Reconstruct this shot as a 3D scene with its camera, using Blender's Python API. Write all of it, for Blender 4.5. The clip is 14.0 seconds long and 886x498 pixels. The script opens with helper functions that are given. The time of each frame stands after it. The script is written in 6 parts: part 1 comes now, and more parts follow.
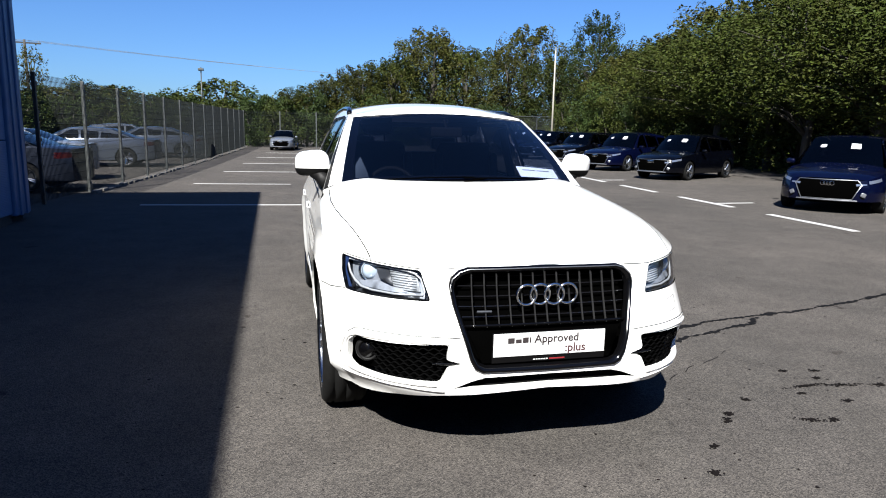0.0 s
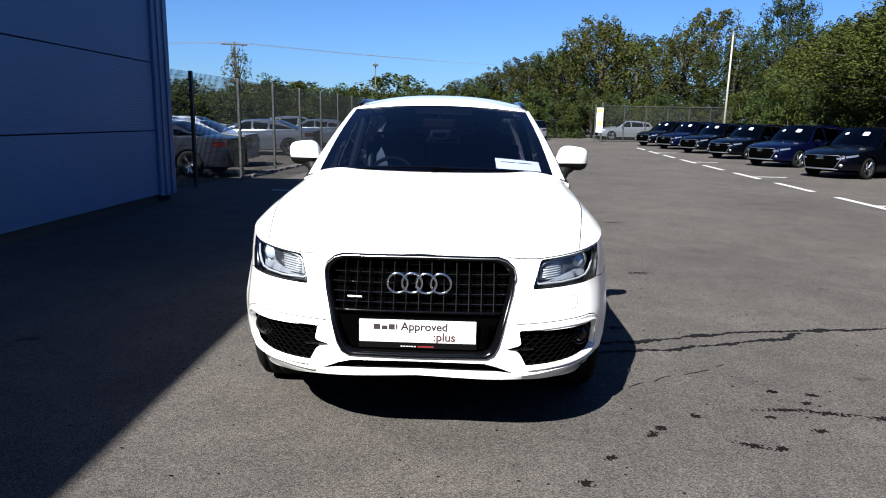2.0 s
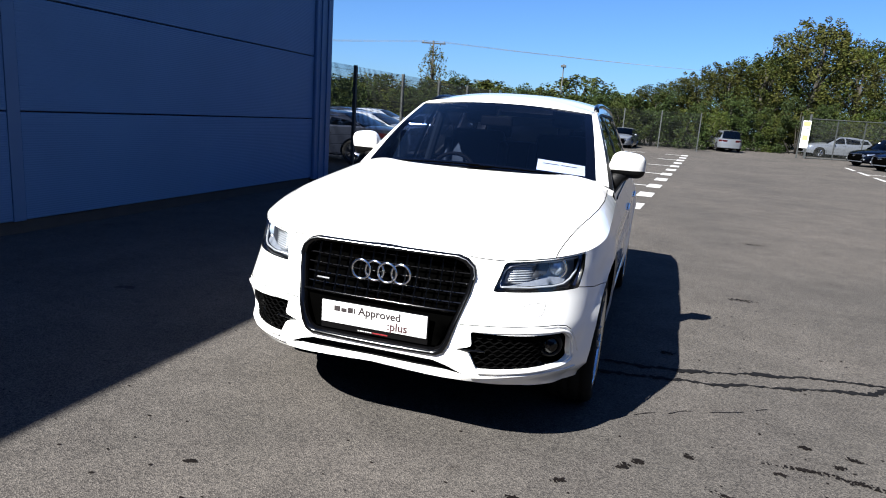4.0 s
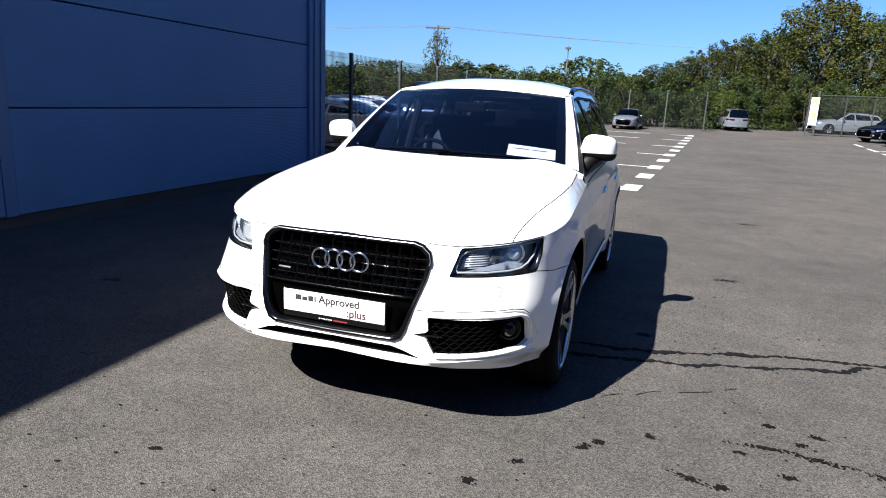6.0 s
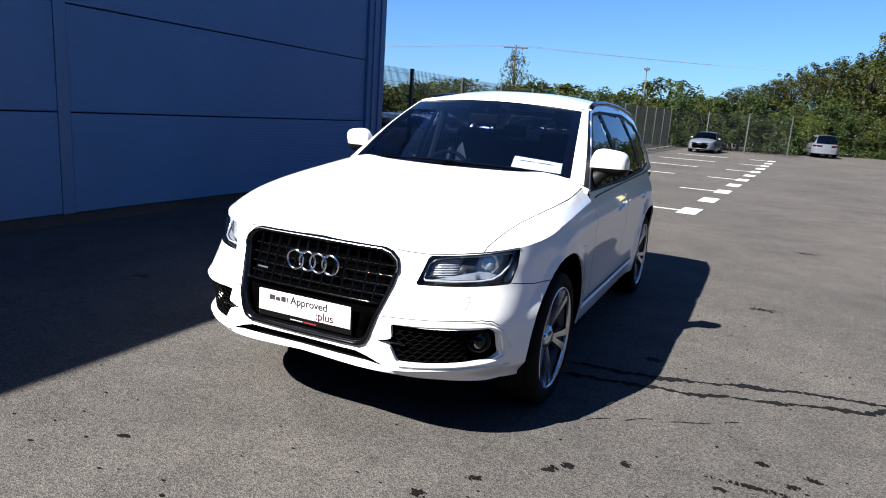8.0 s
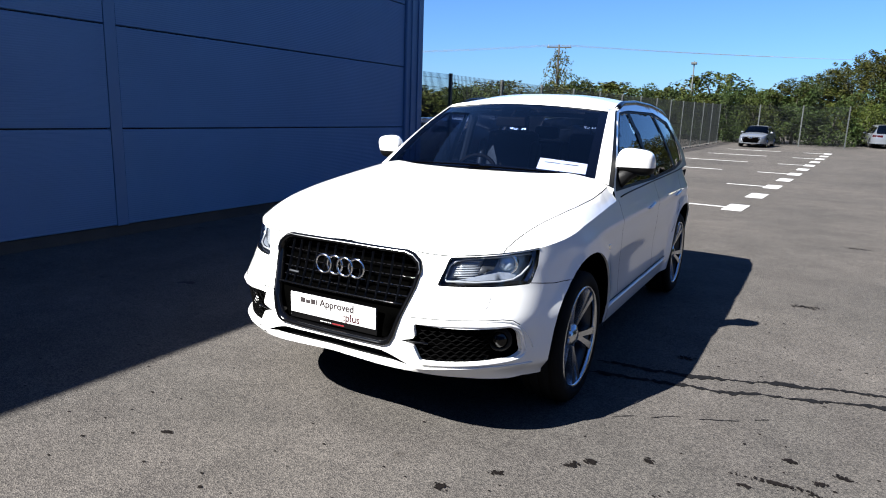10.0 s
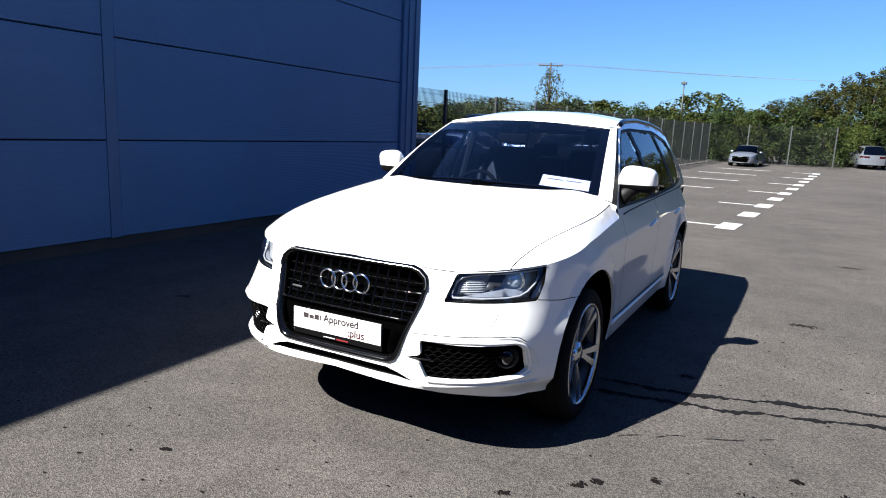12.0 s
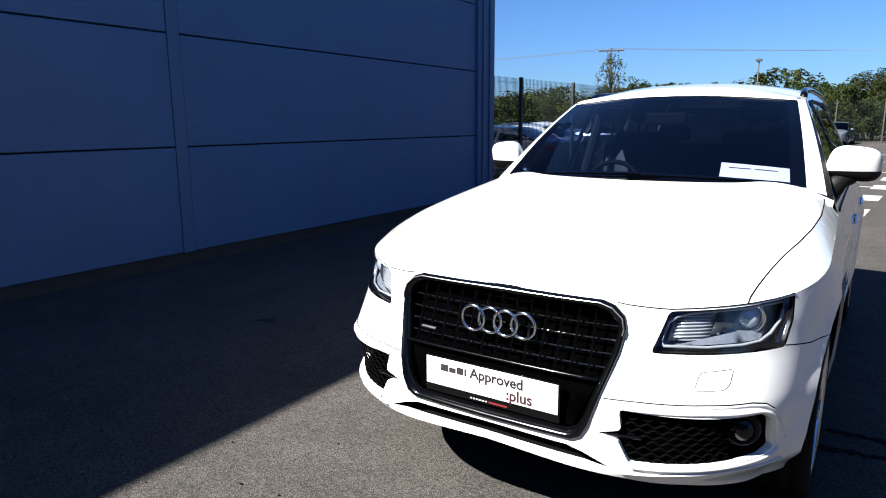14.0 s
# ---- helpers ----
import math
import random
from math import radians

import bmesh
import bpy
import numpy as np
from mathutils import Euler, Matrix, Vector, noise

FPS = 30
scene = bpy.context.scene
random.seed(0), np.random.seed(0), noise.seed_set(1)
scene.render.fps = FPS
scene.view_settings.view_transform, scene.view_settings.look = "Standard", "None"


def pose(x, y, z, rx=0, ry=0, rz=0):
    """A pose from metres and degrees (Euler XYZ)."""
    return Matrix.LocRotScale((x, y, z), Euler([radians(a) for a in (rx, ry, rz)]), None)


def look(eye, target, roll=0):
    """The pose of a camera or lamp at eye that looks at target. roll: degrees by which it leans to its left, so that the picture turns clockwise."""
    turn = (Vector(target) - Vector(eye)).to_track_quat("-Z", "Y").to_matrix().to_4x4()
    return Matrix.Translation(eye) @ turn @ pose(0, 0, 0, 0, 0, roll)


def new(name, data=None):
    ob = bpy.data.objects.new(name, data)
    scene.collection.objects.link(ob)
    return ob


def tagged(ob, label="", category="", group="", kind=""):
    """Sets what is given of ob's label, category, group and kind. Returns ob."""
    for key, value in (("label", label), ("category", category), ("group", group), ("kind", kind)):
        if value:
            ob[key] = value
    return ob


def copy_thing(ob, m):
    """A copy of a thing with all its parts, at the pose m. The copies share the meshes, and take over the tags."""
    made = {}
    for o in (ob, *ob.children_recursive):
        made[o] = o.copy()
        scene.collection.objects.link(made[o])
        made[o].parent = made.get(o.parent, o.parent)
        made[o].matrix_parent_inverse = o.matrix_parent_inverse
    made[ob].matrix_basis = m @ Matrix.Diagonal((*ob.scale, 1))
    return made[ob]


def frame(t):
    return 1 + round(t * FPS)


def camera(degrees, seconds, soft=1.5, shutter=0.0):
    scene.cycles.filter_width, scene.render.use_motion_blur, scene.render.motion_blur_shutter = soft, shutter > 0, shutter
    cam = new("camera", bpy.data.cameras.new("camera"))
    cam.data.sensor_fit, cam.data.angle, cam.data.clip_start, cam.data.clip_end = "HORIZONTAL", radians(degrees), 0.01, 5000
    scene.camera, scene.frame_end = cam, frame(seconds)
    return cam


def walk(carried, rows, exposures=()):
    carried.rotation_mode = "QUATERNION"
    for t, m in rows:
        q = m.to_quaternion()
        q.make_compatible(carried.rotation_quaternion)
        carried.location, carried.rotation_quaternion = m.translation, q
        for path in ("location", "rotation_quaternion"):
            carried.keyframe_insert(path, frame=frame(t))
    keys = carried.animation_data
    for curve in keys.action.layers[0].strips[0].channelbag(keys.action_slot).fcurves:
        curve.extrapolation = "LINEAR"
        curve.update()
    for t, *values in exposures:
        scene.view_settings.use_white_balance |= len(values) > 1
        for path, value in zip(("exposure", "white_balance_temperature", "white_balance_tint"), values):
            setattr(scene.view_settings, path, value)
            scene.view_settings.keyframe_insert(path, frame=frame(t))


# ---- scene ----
cam = camera(68.6, 14.0, soft=1.05)
PATH = [
    (0, (-1.165, -2.519, 1.49), (-0.659, -0.617, 1.136), 1.2),
    (0.5, (-0.825, -2.577, 1.498), (-0.45, -0.655, 1.089), -0.6),
    (1, (-0.503, -2.7, 1.509), (-0.226, -0.777, 1.037), 1.9),
    (1.5, (-0.205, -2.704, 1.475), (-0.068, -0.746, 1.089), 2.1),
    (2, (0.125, -2.759, 1.512), (0.111, -0.797, 1.124), 1.2),
    (2.5, (0.447, -2.843, 1.536), (0.2, -0.91, 1.086), 1.4),
    (3, (0.706, -2.768, 1.516), (0.308, -0.841, 1.16), 1.8),
    (3.2, (0.791, -2.702, 1.516), (0.36, -0.784, 1.151), 3.1),
    (5.3, (1.303, -2.572, 1.552), (0.637, -0.739, 1.109), 1.9),
    (5.5, (1.306, -2.562, 1.555), (0.667, -0.716, 1.126), 1.2),
    (6, (1.316, -2.571, 1.547), (0.737, -0.711, 1.093), 2.7),
    (6.5, (1.365, -2.578, 1.521), (0.752, -0.738, 1.031), 2.9),
    (7, (1.465, -2.553, 1.533), (0.792, -0.732, 1.055), 0.6),
    (7.5, (1.555, -2.425, 1.501), (0.813, -0.613, 1.092), 2.5),
    (7.7, (1.634, -2.376, 1.511), (0.856, -0.581, 1.098), 3.9),
    (9.8, (1.904, -2.4, 1.534), (0.996, -0.663, 1.131), 1.1),
    (10, (1.883, -2.406, 1.539), (0.96, -0.679, 1.128), 1.9),
    (10.5, (1.867, -2.448, 1.545), (0.903, -0.729, 1.203), 2.1),
    (11, (1.865, -2.457, 1.546), (0.972, -0.701, 1.199), 2.0),
    (11.5, (1.843, -2.469, 1.548), (0.908, -0.733, 1.214), 1.3),
    (12, (1.806, -2.421, 1.533), (0.904, -0.674, 1.17), 2.6),
    (12.5, (1.749, -2.332, 1.522), (0.819, -0.606, 1.125), 2.6),
    (13, (1.582, -2.144, 1.532), (0.587, -0.445, 1.182), 0.9),
    (13.5, (1.382, -1.99, 1.524), (0.255, -0.406, 1.056), 1.3),
    (14, (1.01, -1.864, 1.475), (-0.049, -0.211, 1.093), -0.3),
]
walk(cam, [(t, look(eye, target, roll)) for t, eye, target, roll in PATH],
     exposures=[(0.0, 1.78), (2.0, 1.84), (3.0, 1.90), (6.5, 2.06), (11.0, 2.13), (13.0, 2.00), (14.0, 1.90)])

# ---- light ----
world = bpy.data.worlds.new("sky")
scene.world = world
world.use_nodes = True
wn = world.node_tree
sky = wn.nodes.new("ShaderNodeTexSky")
sky.sky_type, sky.sun_disc = "NISHITA", False
SUN_EL, SUN_TO = radians(43.3), Vector((-0.53, -0.92, 1.0)).normalized()
sky.sun_elevation, sky.sun_rotation = SUN_EL, math.atan2(SUN_TO.x, SUN_TO.y)
sky.air_density, sky.dust_density, sky.ozone_density = 1.0, 0.5, 6.0
tint = wn.nodes.new("ShaderNodeMix")
tint.data_type, tint.blend_type = "RGBA", "MULTIPLY"
tint.inputs[0].default_value, tint.inputs[7].default_value = 1.0, (0.40, 0.575, 0.83, 1)
wn.links.new(sky.outputs[0], tint.inputs[6])
wn.links.new(tint.outputs[2], wn.nodes["Background"].inputs[0])
wn.nodes["Background"].inputs[1].default_value = 0.05
sun = new("sun", bpy.data.lights.new("sun", "SUN"))
sun.data.energy, sun.data.angle, sun.data.color = 5.0, radians(0.53), (0.97, 0.95, 0.90)
sun.matrix_world = look(SUN_TO * 60, (0, 0, 0))


# ---- materials ----
def material(name, color, rough=0.6, metal=0.0, vary=0.0, scale=4.0, grain=0.0, grain_scale=60.0, bump=0.0, bump_scale=80.0, spec=0.5, island=0.0, coat=0.0):
    """A principled material with large stains (vary), fine grain, and relief, at real-world size."""
    m = bpy.data.materials.new(name)
    m.use_nodes = True
    nt = m.node_tree
    n, link = nt.nodes, nt.links.new
    b = n["Principled BSDF"]
    b.inputs["Base Color"].default_value = (*color, 1)
    b.inputs["Roughness"].default_value, b.inputs["Metallic"].default_value = rough, metal
    b.inputs["Specular IOR Level"].default_value = spec
    b.inputs["Coat Weight"].default_value = coat
    co = n.new("ShaderNodeTexCoord").outputs["Object"]
    value = None

    def times(a, c):
        if a is None:
            return c
        k = n.new("ShaderNodeMath")
        k.operation = "MULTIPLY"
        link(a, k.inputs[0]), link(c, k.inputs[1])
        return k.outputs[0]

    def spread(fac, amount):
        r = n.new("ShaderNodeMapRange")
        r.inputs["From Min"].default_value, r.inputs["From Max"].default_value = 0.25, 0.75
        r.inputs["To Min"].default_value, r.inputs["To Max"].default_value = 1 - amount, 1 + amount
        link(fac, r.inputs["Value"])
        return r.outputs[0]

    for amount, sc, detail in ((vary, scale, 4), (grain, grain_scale, 2)):
        if amount:
            t = n.new("ShaderNodeTexNoise")
            t.inputs["Scale"].default_value, t.inputs["Detail"].default_value = sc, detail
            link(co, t.inputs["Vector"])
            value = times(value, spread(t.outputs["Fac"], amount))
    if island:
        value = times(value, spread(n.new("ShaderNodeNewGeometry").outputs["Random Per Island"], island))
    if value is not None:
        h = n.new("ShaderNodeHueSaturation")
        h.inputs["Color"].default_value = (*color, 1)
        link(value, h.inputs["Value"])
        link(h.outputs[0], b.inputs["Base Color"])
    if bump:
        t = n.new("ShaderNodeTexNoise")
        t.inputs["Scale"].default_value, t.inputs["Detail"].default_value = bump_scale, 3
        link(co, t.inputs["Vector"])
        k = n.new("ShaderNodeBump")
        k.inputs["Strength"].default_value, k.inputs["Distance"].default_value = bump, 0.01
        link(t.outputs["Fac"], k.inputs["Height"])
        link(k.outputs[0], b.inputs["Normal"])
    return m


def glass(name, tint, rough=0.0, gloss=1.0, least=0.045, power=4.5):
    """A thin pane: tinted see-through with a mirror gloss by Fresnel."""
    m = bpy.data.materials.new(name)
    m.use_nodes = True
    n, link = m.node_tree.nodes, m.node_tree.links.new
    n.remove(n["Principled BSDF"])
    a, g, f, mix, p, k = (n.new("ShaderNode" + q) for q in ("BsdfTransparent", "BsdfGlossy", "LayerWeight", "MixShader", "Math", "MapRange"))
    a.inputs[0].default_value = (*tint, 1)
    g.inputs["Roughness"].default_value = rough
    g.inputs["Color"].default_value = (gloss, gloss, gloss, 1)
    p.operation, p.inputs[1].default_value = "POWER", power
    k.inputs["To Min"].default_value, k.inputs["To Max"].default_value = least, 1.0
    f.inputs["Blend"].default_value = 0.5
    link(f.outputs["Facing"], p.inputs[0]), link(p.outputs[0], k.inputs["Value"]), link(k.outputs[0], mix.inputs[0])
    link(a.outputs[0], mix.inputs[1]), link(g.outputs[0], mix.inputs[2])
    link(mix.outputs[0], n["Material Output"].inputs[0])
    return m


M_LINE = material("road_paint", (0.34, 0.34, 0.335), 0.7, vary=0.12, scale=3, grain=0.25, grain_scale=90)
M_PANEL = material("wall_panel_paint", (0.050, 0.132, 0.275), 0.5, vary=0.06, scale=1.2, grain=0.04, grain_scale=200)
M_TRIM = material("wall_trim_paint", (0.047, 0.118, 0.243), 0.45, vary=0.06, scale=2)
M_DARK = material("dark_gap", (0.02, 0.02, 0.022), 0.8, spec=0.1)
M_PLINTH = material("concrete_plinth", (0.03, 0.03, 0.03), 0.85, vary=0.2, scale=3, grain=0.1, bump=0.2)
M_POST = material("galvanised_post", (0.050, 0.055, 0.056), 0.55, 0.5, vary=0.2, scale=3, grain=0.1)
M_WIRE = material("fence_wire", (0.010, 0.013, 0.0125), 0.7, 0.1, vary=0.15, scale=2)


def lerp(a, b, t):
    return a + (b - a) * t


def table(x, xs, ys):
    return float(np.interp(x, xs, ys))


def rise(x, y):
    """The yard is level round the car and rises gently with the distance."""
    d = min(math.hypot(x, y), 60.0)
    return 0.00024 * max(0.0, d - 12.0) ** 2


def obj(name, bm, mat, parent=None, label="", smooth=False):
    me = bpy.data.meshes.new(name)
    bm.to_mesh(me)
    bm.free()
    if smooth:
        me.shade_smooth()
    for m in (mat if isinstance(mat, (list, tuple)) else [mat]):
        me.materials.append(m)
    ob = new(name, me)
    if parent:
        ob.parent = parent
    if label:
        ob["label"] = label
    return ob


def part(name, bm, mat, parent, label="", smooth=False):
    return obj(name, bm, mat, parent, label, smooth)


def thing(name, m=None, **tags):
    ob = new(name)
    ob.empty_display_size = 0.1
    if m is not None:
        ob.matrix_basis = m
    return tagged(ob, **tags)


def box(bm, lo, hi, m=None, bevel=0.0):
    """Adds a box from corner lo to corner hi."""
    lo, hi = Vector(lo), Vector(hi)
    g = bmesh.ops.create_cube(bm, size=1.0)["verts"]
    mid, size = (lo + hi) / 2, hi - lo
    for v in g:
        v.co = Vector((v.co.x * size.x, v.co.y * size.y, v.co.z * size.z)) + mid
        if m is not None:
            v.co = m @ v.co
    if bevel:
        es = list({e for v in g for e in v.link_edges})
        bmesh.ops.bevel(bm, geom=es, offset=bevel, segments=2, affect="EDGES", profile=0.5)


def tube(bm, points, radius, sides=8, closed=False, cap=True):
    """A round bar along points; radius is one number or one for each point."""
    pts = [Vector(p) for p in points]
    rings = []
    for i, p in enumerate(pts):
        a = pts[i - 1] if (i or closed) else p
        b = pts[(i + 1) % len(pts)] if (i < len(pts) - 1 or closed) else p
        d = (b - a).normalized()
        u = d.orthogonal() if abs(d.z) > 0.95 else d.cross(Vector((0, 0, 1)))
        if closed and i:
            u = (prev - d * prev.dot(d))
        u.normalize()
        prev = u.copy()
        w = d.cross(u)
        r = radius[i] if isinstance(radius, (list, tuple)) else radius
        rings.append([bm.verts.new(p + (u * math.cos(k * math.tau / sides) + w * math.sin(k * math.tau / sides)) * r) for k in range(sides)])
    n = len(rings)
    for i in range(n if closed else n - 1):
        a, b = rings[i], rings[(i + 1) % n]
        for k in range(sides):
            bm.faces.new((a[k], a[(k + 1) % sides], b[(k + 1) % sides], b[k]))
    if cap and not closed:
        bm.faces.new(rings[0][::-1]), bm.faces.new(rings[-1])


def lathe(bm, profile, m, sides=32, closed=False):
    """Turns a profile of (radius, height) round the local z axis of m."""
    rings = [[bm.verts.new(m @ Vector((r * math.cos(k * math.tau / sides), r * math.sin(k * math.tau / sides), h))) for k in range(sides)] for r, h in profile]
    n = len(rings)
    for i in range(n if closed else n - 1):
        a, b = rings[i], rings[(i + 1) % n]
        for k in range(sides):
            bm.faces.new((a[k], a[(k + 1) % sides], b[(k + 1) % sides], b[k]))


def sheet(bm, fn, nu, nv):
    """A grid of quads over fn(u, v), u and v from 0 to 1."""
    vs = [[bm.verts.new(fn(i / nu, j / nv)) for j in range(nv + 1)] for i in range(nu + 1)]
    for i in range(nu):
        for j in range(nv):
            bm.faces.new((vs[i][j], vs[i + 1][j], vs[i + 1][j + 1], vs[i][j + 1]))
    return vs


# ---- ground ----
def ground_material():
    m = material("asphalt", (0.048, 0.045, 0.042), 0.9, spec=0.06)
    n, link = m.node_tree.nodes, m.node_tree.links.new
    b = n["Principled BSDF"]
    co = n.new("ShaderNodeTexCoord").outputs["Object"]

    def noise_tex(sc, detail=3, rough=0.5):
        t = n.new("ShaderNodeTexNoise")
        t.inputs["Scale"].default_value, t.inputs["Detail"].default_value, t.inputs["Roughness"].default_value = sc, detail, rough
        link(co, t.inputs["Vector"])
        return t.outputs["Fac"]

    def ramp(fac, lo, hi, c0, c1):
        r = n.new("ShaderNodeValToRGB")
        r.color_ramp.elements[0].position, r.color_ramp.elements[1].position = lo, hi
        r.color_ramp.elements[0].color, r.color_ramp.elements[1].color = (*c0, 1), (*c1, 1)
        link(fac, r.inputs[0])
        return r.outputs[0]

    def mix(kind, fac, a, c):
        k = n.new("ShaderNodeMix")
        k.data_type, k.blend_type = "RGBA", kind
        k.inputs[0].default_value = fac
        link(a, k.inputs[6]), link(c, k.inputs[7])
        return k.outputs[2]

    stones = n.new("ShaderNodeTexVoronoi")
    stones.inputs["Scale"].default_value = 160
    link(co, stones.inputs["Vector"])
    chips = n.new("ShaderNodeSeparateColor")
    link(stones.outputs["Color"], chips.inputs[0])
    base = ramp(noise_tex(0.35, 4, 0.6), 0.3, 0.7, (0.052, 0.0505, 0.0495), (0.075, 0.0705, 0.0675))
    base = mix("MULTIPLY", 0.65, base, ramp(noise_tex(2.3, 4, 0.65), 0.3, 0.68, (0.72, 0.71, 0.70), (1.12, 1.1, 1.08)))
    base = mix("MULTIPLY", 0.85, base, ramp(chips.outputs[0], 0.0, 1.0, (0.42, 0.42, 0.43), (1.62, 1.56, 1.48)))
    base = mix("MULTIPLY", 0.4, base, ramp(noise_tex(55, 2, 0.7), 0.3, 0.7, (0.6, 0.6, 0.62), (1.35, 1.34, 1.3)))
    base = mix("MULTIPLY", 0.35, base, ramp(noise_tex(14, 3, 0.6), 0.25, 0.75, (0.7, 0.7, 0.7), (1.25, 1.25, 1.25)))
    spots = ramp(noise_tex(3.1, 2, 0.4), 0.735, 0.775, (1, 1, 1), (0.5, 0.48, 0.47))
    base = mix("MULTIPLY", 1.0, base, spots)
    link(base, b.inputs["Base Color"])
    k = n.new("ShaderNodeBump")
    k.inputs["Strength"].default_value, k.inputs["Distance"].default_value = 0.6, 0.006
    link(stones.outputs["Distance"], k.inputs["Height"])
    link(k.outputs[0], b.inputs["Normal"])
    return m


M_ASPHALT = ground_material()


def build_ground():
    bm = bmesh.new()
    xs = [-900, -300, -120, -75] + [i * 3 for i in range(-20, 21)] + [75, 120, 300, 900]
    vs = [[bm.verts.new((x, y, rise(x, y))) for y in xs] for x in xs]
    for i in range(len(xs) - 1):
        for j in range(len(xs) - 1):
            bm.faces.new((vs[i][j], vs[i + 1][j], vs[i + 1][j + 1], vs[i][j + 1]))
    tagged(obj("ground", bm, M_ASPHALT, smooth=True), "worn grey-brown asphalt of the car park", "ground", kind="structure")


build_ground()


def stripe(bm, a, b, width, lift=0.006):
    """A painted bar on the ground from a to b."""
    a, b = Vector((*a, 0)), Vector((*b, 0))
    side = (b - a).cross(Vector((0, 0, 1))).normalized() * width / 2
    n = max(1, int((b - a).length / 1.5))
    rows = []
    for i in range(n + 1):
        p = a.lerp(b, i / n)
        rows.append([bm.verts.new((q.x, q.y, rise(q.x, q.y) + h)) for q in (p - side, p + side) for h in (lift, -0.01)])
    for r, s in zip(rows, rows[1:]):
        bm.faces.new((r[0], r[2], s[2], s[0])), bm.faces.new((r[0], s[0], s[1], r[1])), bm.faces.new((r[2], r[3], s[3], s[2]))
    for r in (rows[0], rows[-1]):
        bm.faces.new((r[0], r[1], r[3], r[2]))


def build_markings():
    def mark(name, a, b, width, label):
        bm = bmesh.new()
        stripe(bm, a, b, width)
        tagged(obj(name, bm, M_LINE), label, "road marking", "bay markings", "structure")
    # perpendicular bays beside the fence
    along = Vector((0.088, 1.0)).normalized()
    start = Vector((1.0, 10.6))
    for i in range(11):
        p = start + along * 2.5 * i
        mark("bay_dash", p - along * 0.45, p + along * 0.45 + along * 0.1, 0.34, "short worn white dash at the end of a parking bay")
        if i % 2 == 0:
            for d0, d1 in ((0.15, 4.6),) if i == 0 else ((0.15, 1.05), (2.1, 4.6)):
                mark("bay_line", (p.x - d0, p.y + d0 * 0.065), (p.x - d1, p.y + d1 * 0.065), 0.09, "thin worn white line of a parking bay")
    # angled bays on the far side of the lane
    along = Vector((0.098, 1.0)).normalized()
    start = Vector((8.26, 6.1))
    for i in range(9):
        p = start + along * (3.5 * i)
        q = p + along * 2.25
        mark("lane_dash", p, q, 0.16, "worn white dash along angled parking bays")
        if i % 2:
            s = p + along * 0.75
            mark("bay_stub", s, s + Vector((1.1, 0.02)), 0.10, "short thin white stub of a parking bay line")


build_markings()
# ---- the white car: its outer surface ----
def arc_table():
    rows = []
    for i in range(121):
        xf = math.sin(i / 120 * math.pi / 2)
        rows.append((xf, 0.90 * (1 - (1 - min(xf, 1.0) ** 4) ** 0.394)))
    for i in range(1, 58):
        rows.append((1.0, 0.90 + 2.85 * i / 57))
    for i in range(1, 61):
        xf = math.cos(i / 60 * math.pi / 2)
        rows.append((xf, 4.60 - 0.85 * (1 - (1 - xf ** 3.5) ** 0.42)))
    s, out = 0.0, []
    for i, (a, b) in enumerate(rows):
        if i:
            s += math.hypot((a - rows[i - 1][0]) * 0.95, b - rows[i - 1][1])
        out.append((s, a, b))
    return np.array(out)


ARC = arc_table()
S_SIDE = float(ARC[120, 0])
S_END = float(ARC[-1, 0])
HALF_W = ((0.2, 0.3, 0.45, 0.6, 0.75, 0.85, 0.95, 1.0, 1.05, 1.12), (0.885, 0.915, 0.940, 0.950, 0.954, 0.952, 0.942, 0.930, 0.910, 0.885))
NOSE = ((0.2, 0.28, 0.36, 0.45, 0.55, 0.62, 0.70, 0.80, 0.90, 0.95, 1.0), (0.07, 0.03, 0.0, -0.012, -0.005, 0.008, 0.04, 0.075, 0.10, 0.115, 0.15))


CREASE = ((0.0, 0.46, 0.66, 0.84, 0.97, 1.15, 1.4), (0.372, 0.386, 0.399, 0.398, 0.388, 0.372, 0.355))


def tuck(s, z):
    """How far the bumper draws in below its fog openings and under its lower crease."""
    a = 0.018 * math.exp(-((s - 0.85) / 0.28) ** 2) * table(z, (0.48, 0.56), (1.0, 0.0))
    return a + 0.035 * min(1.0, max(0.0, (table(s, *CREASE) - z) / 0.06)) * table(s, (0.3, 0.5, 1.25, 1.45), (0.0, 1.0, 1.0, 0.0))


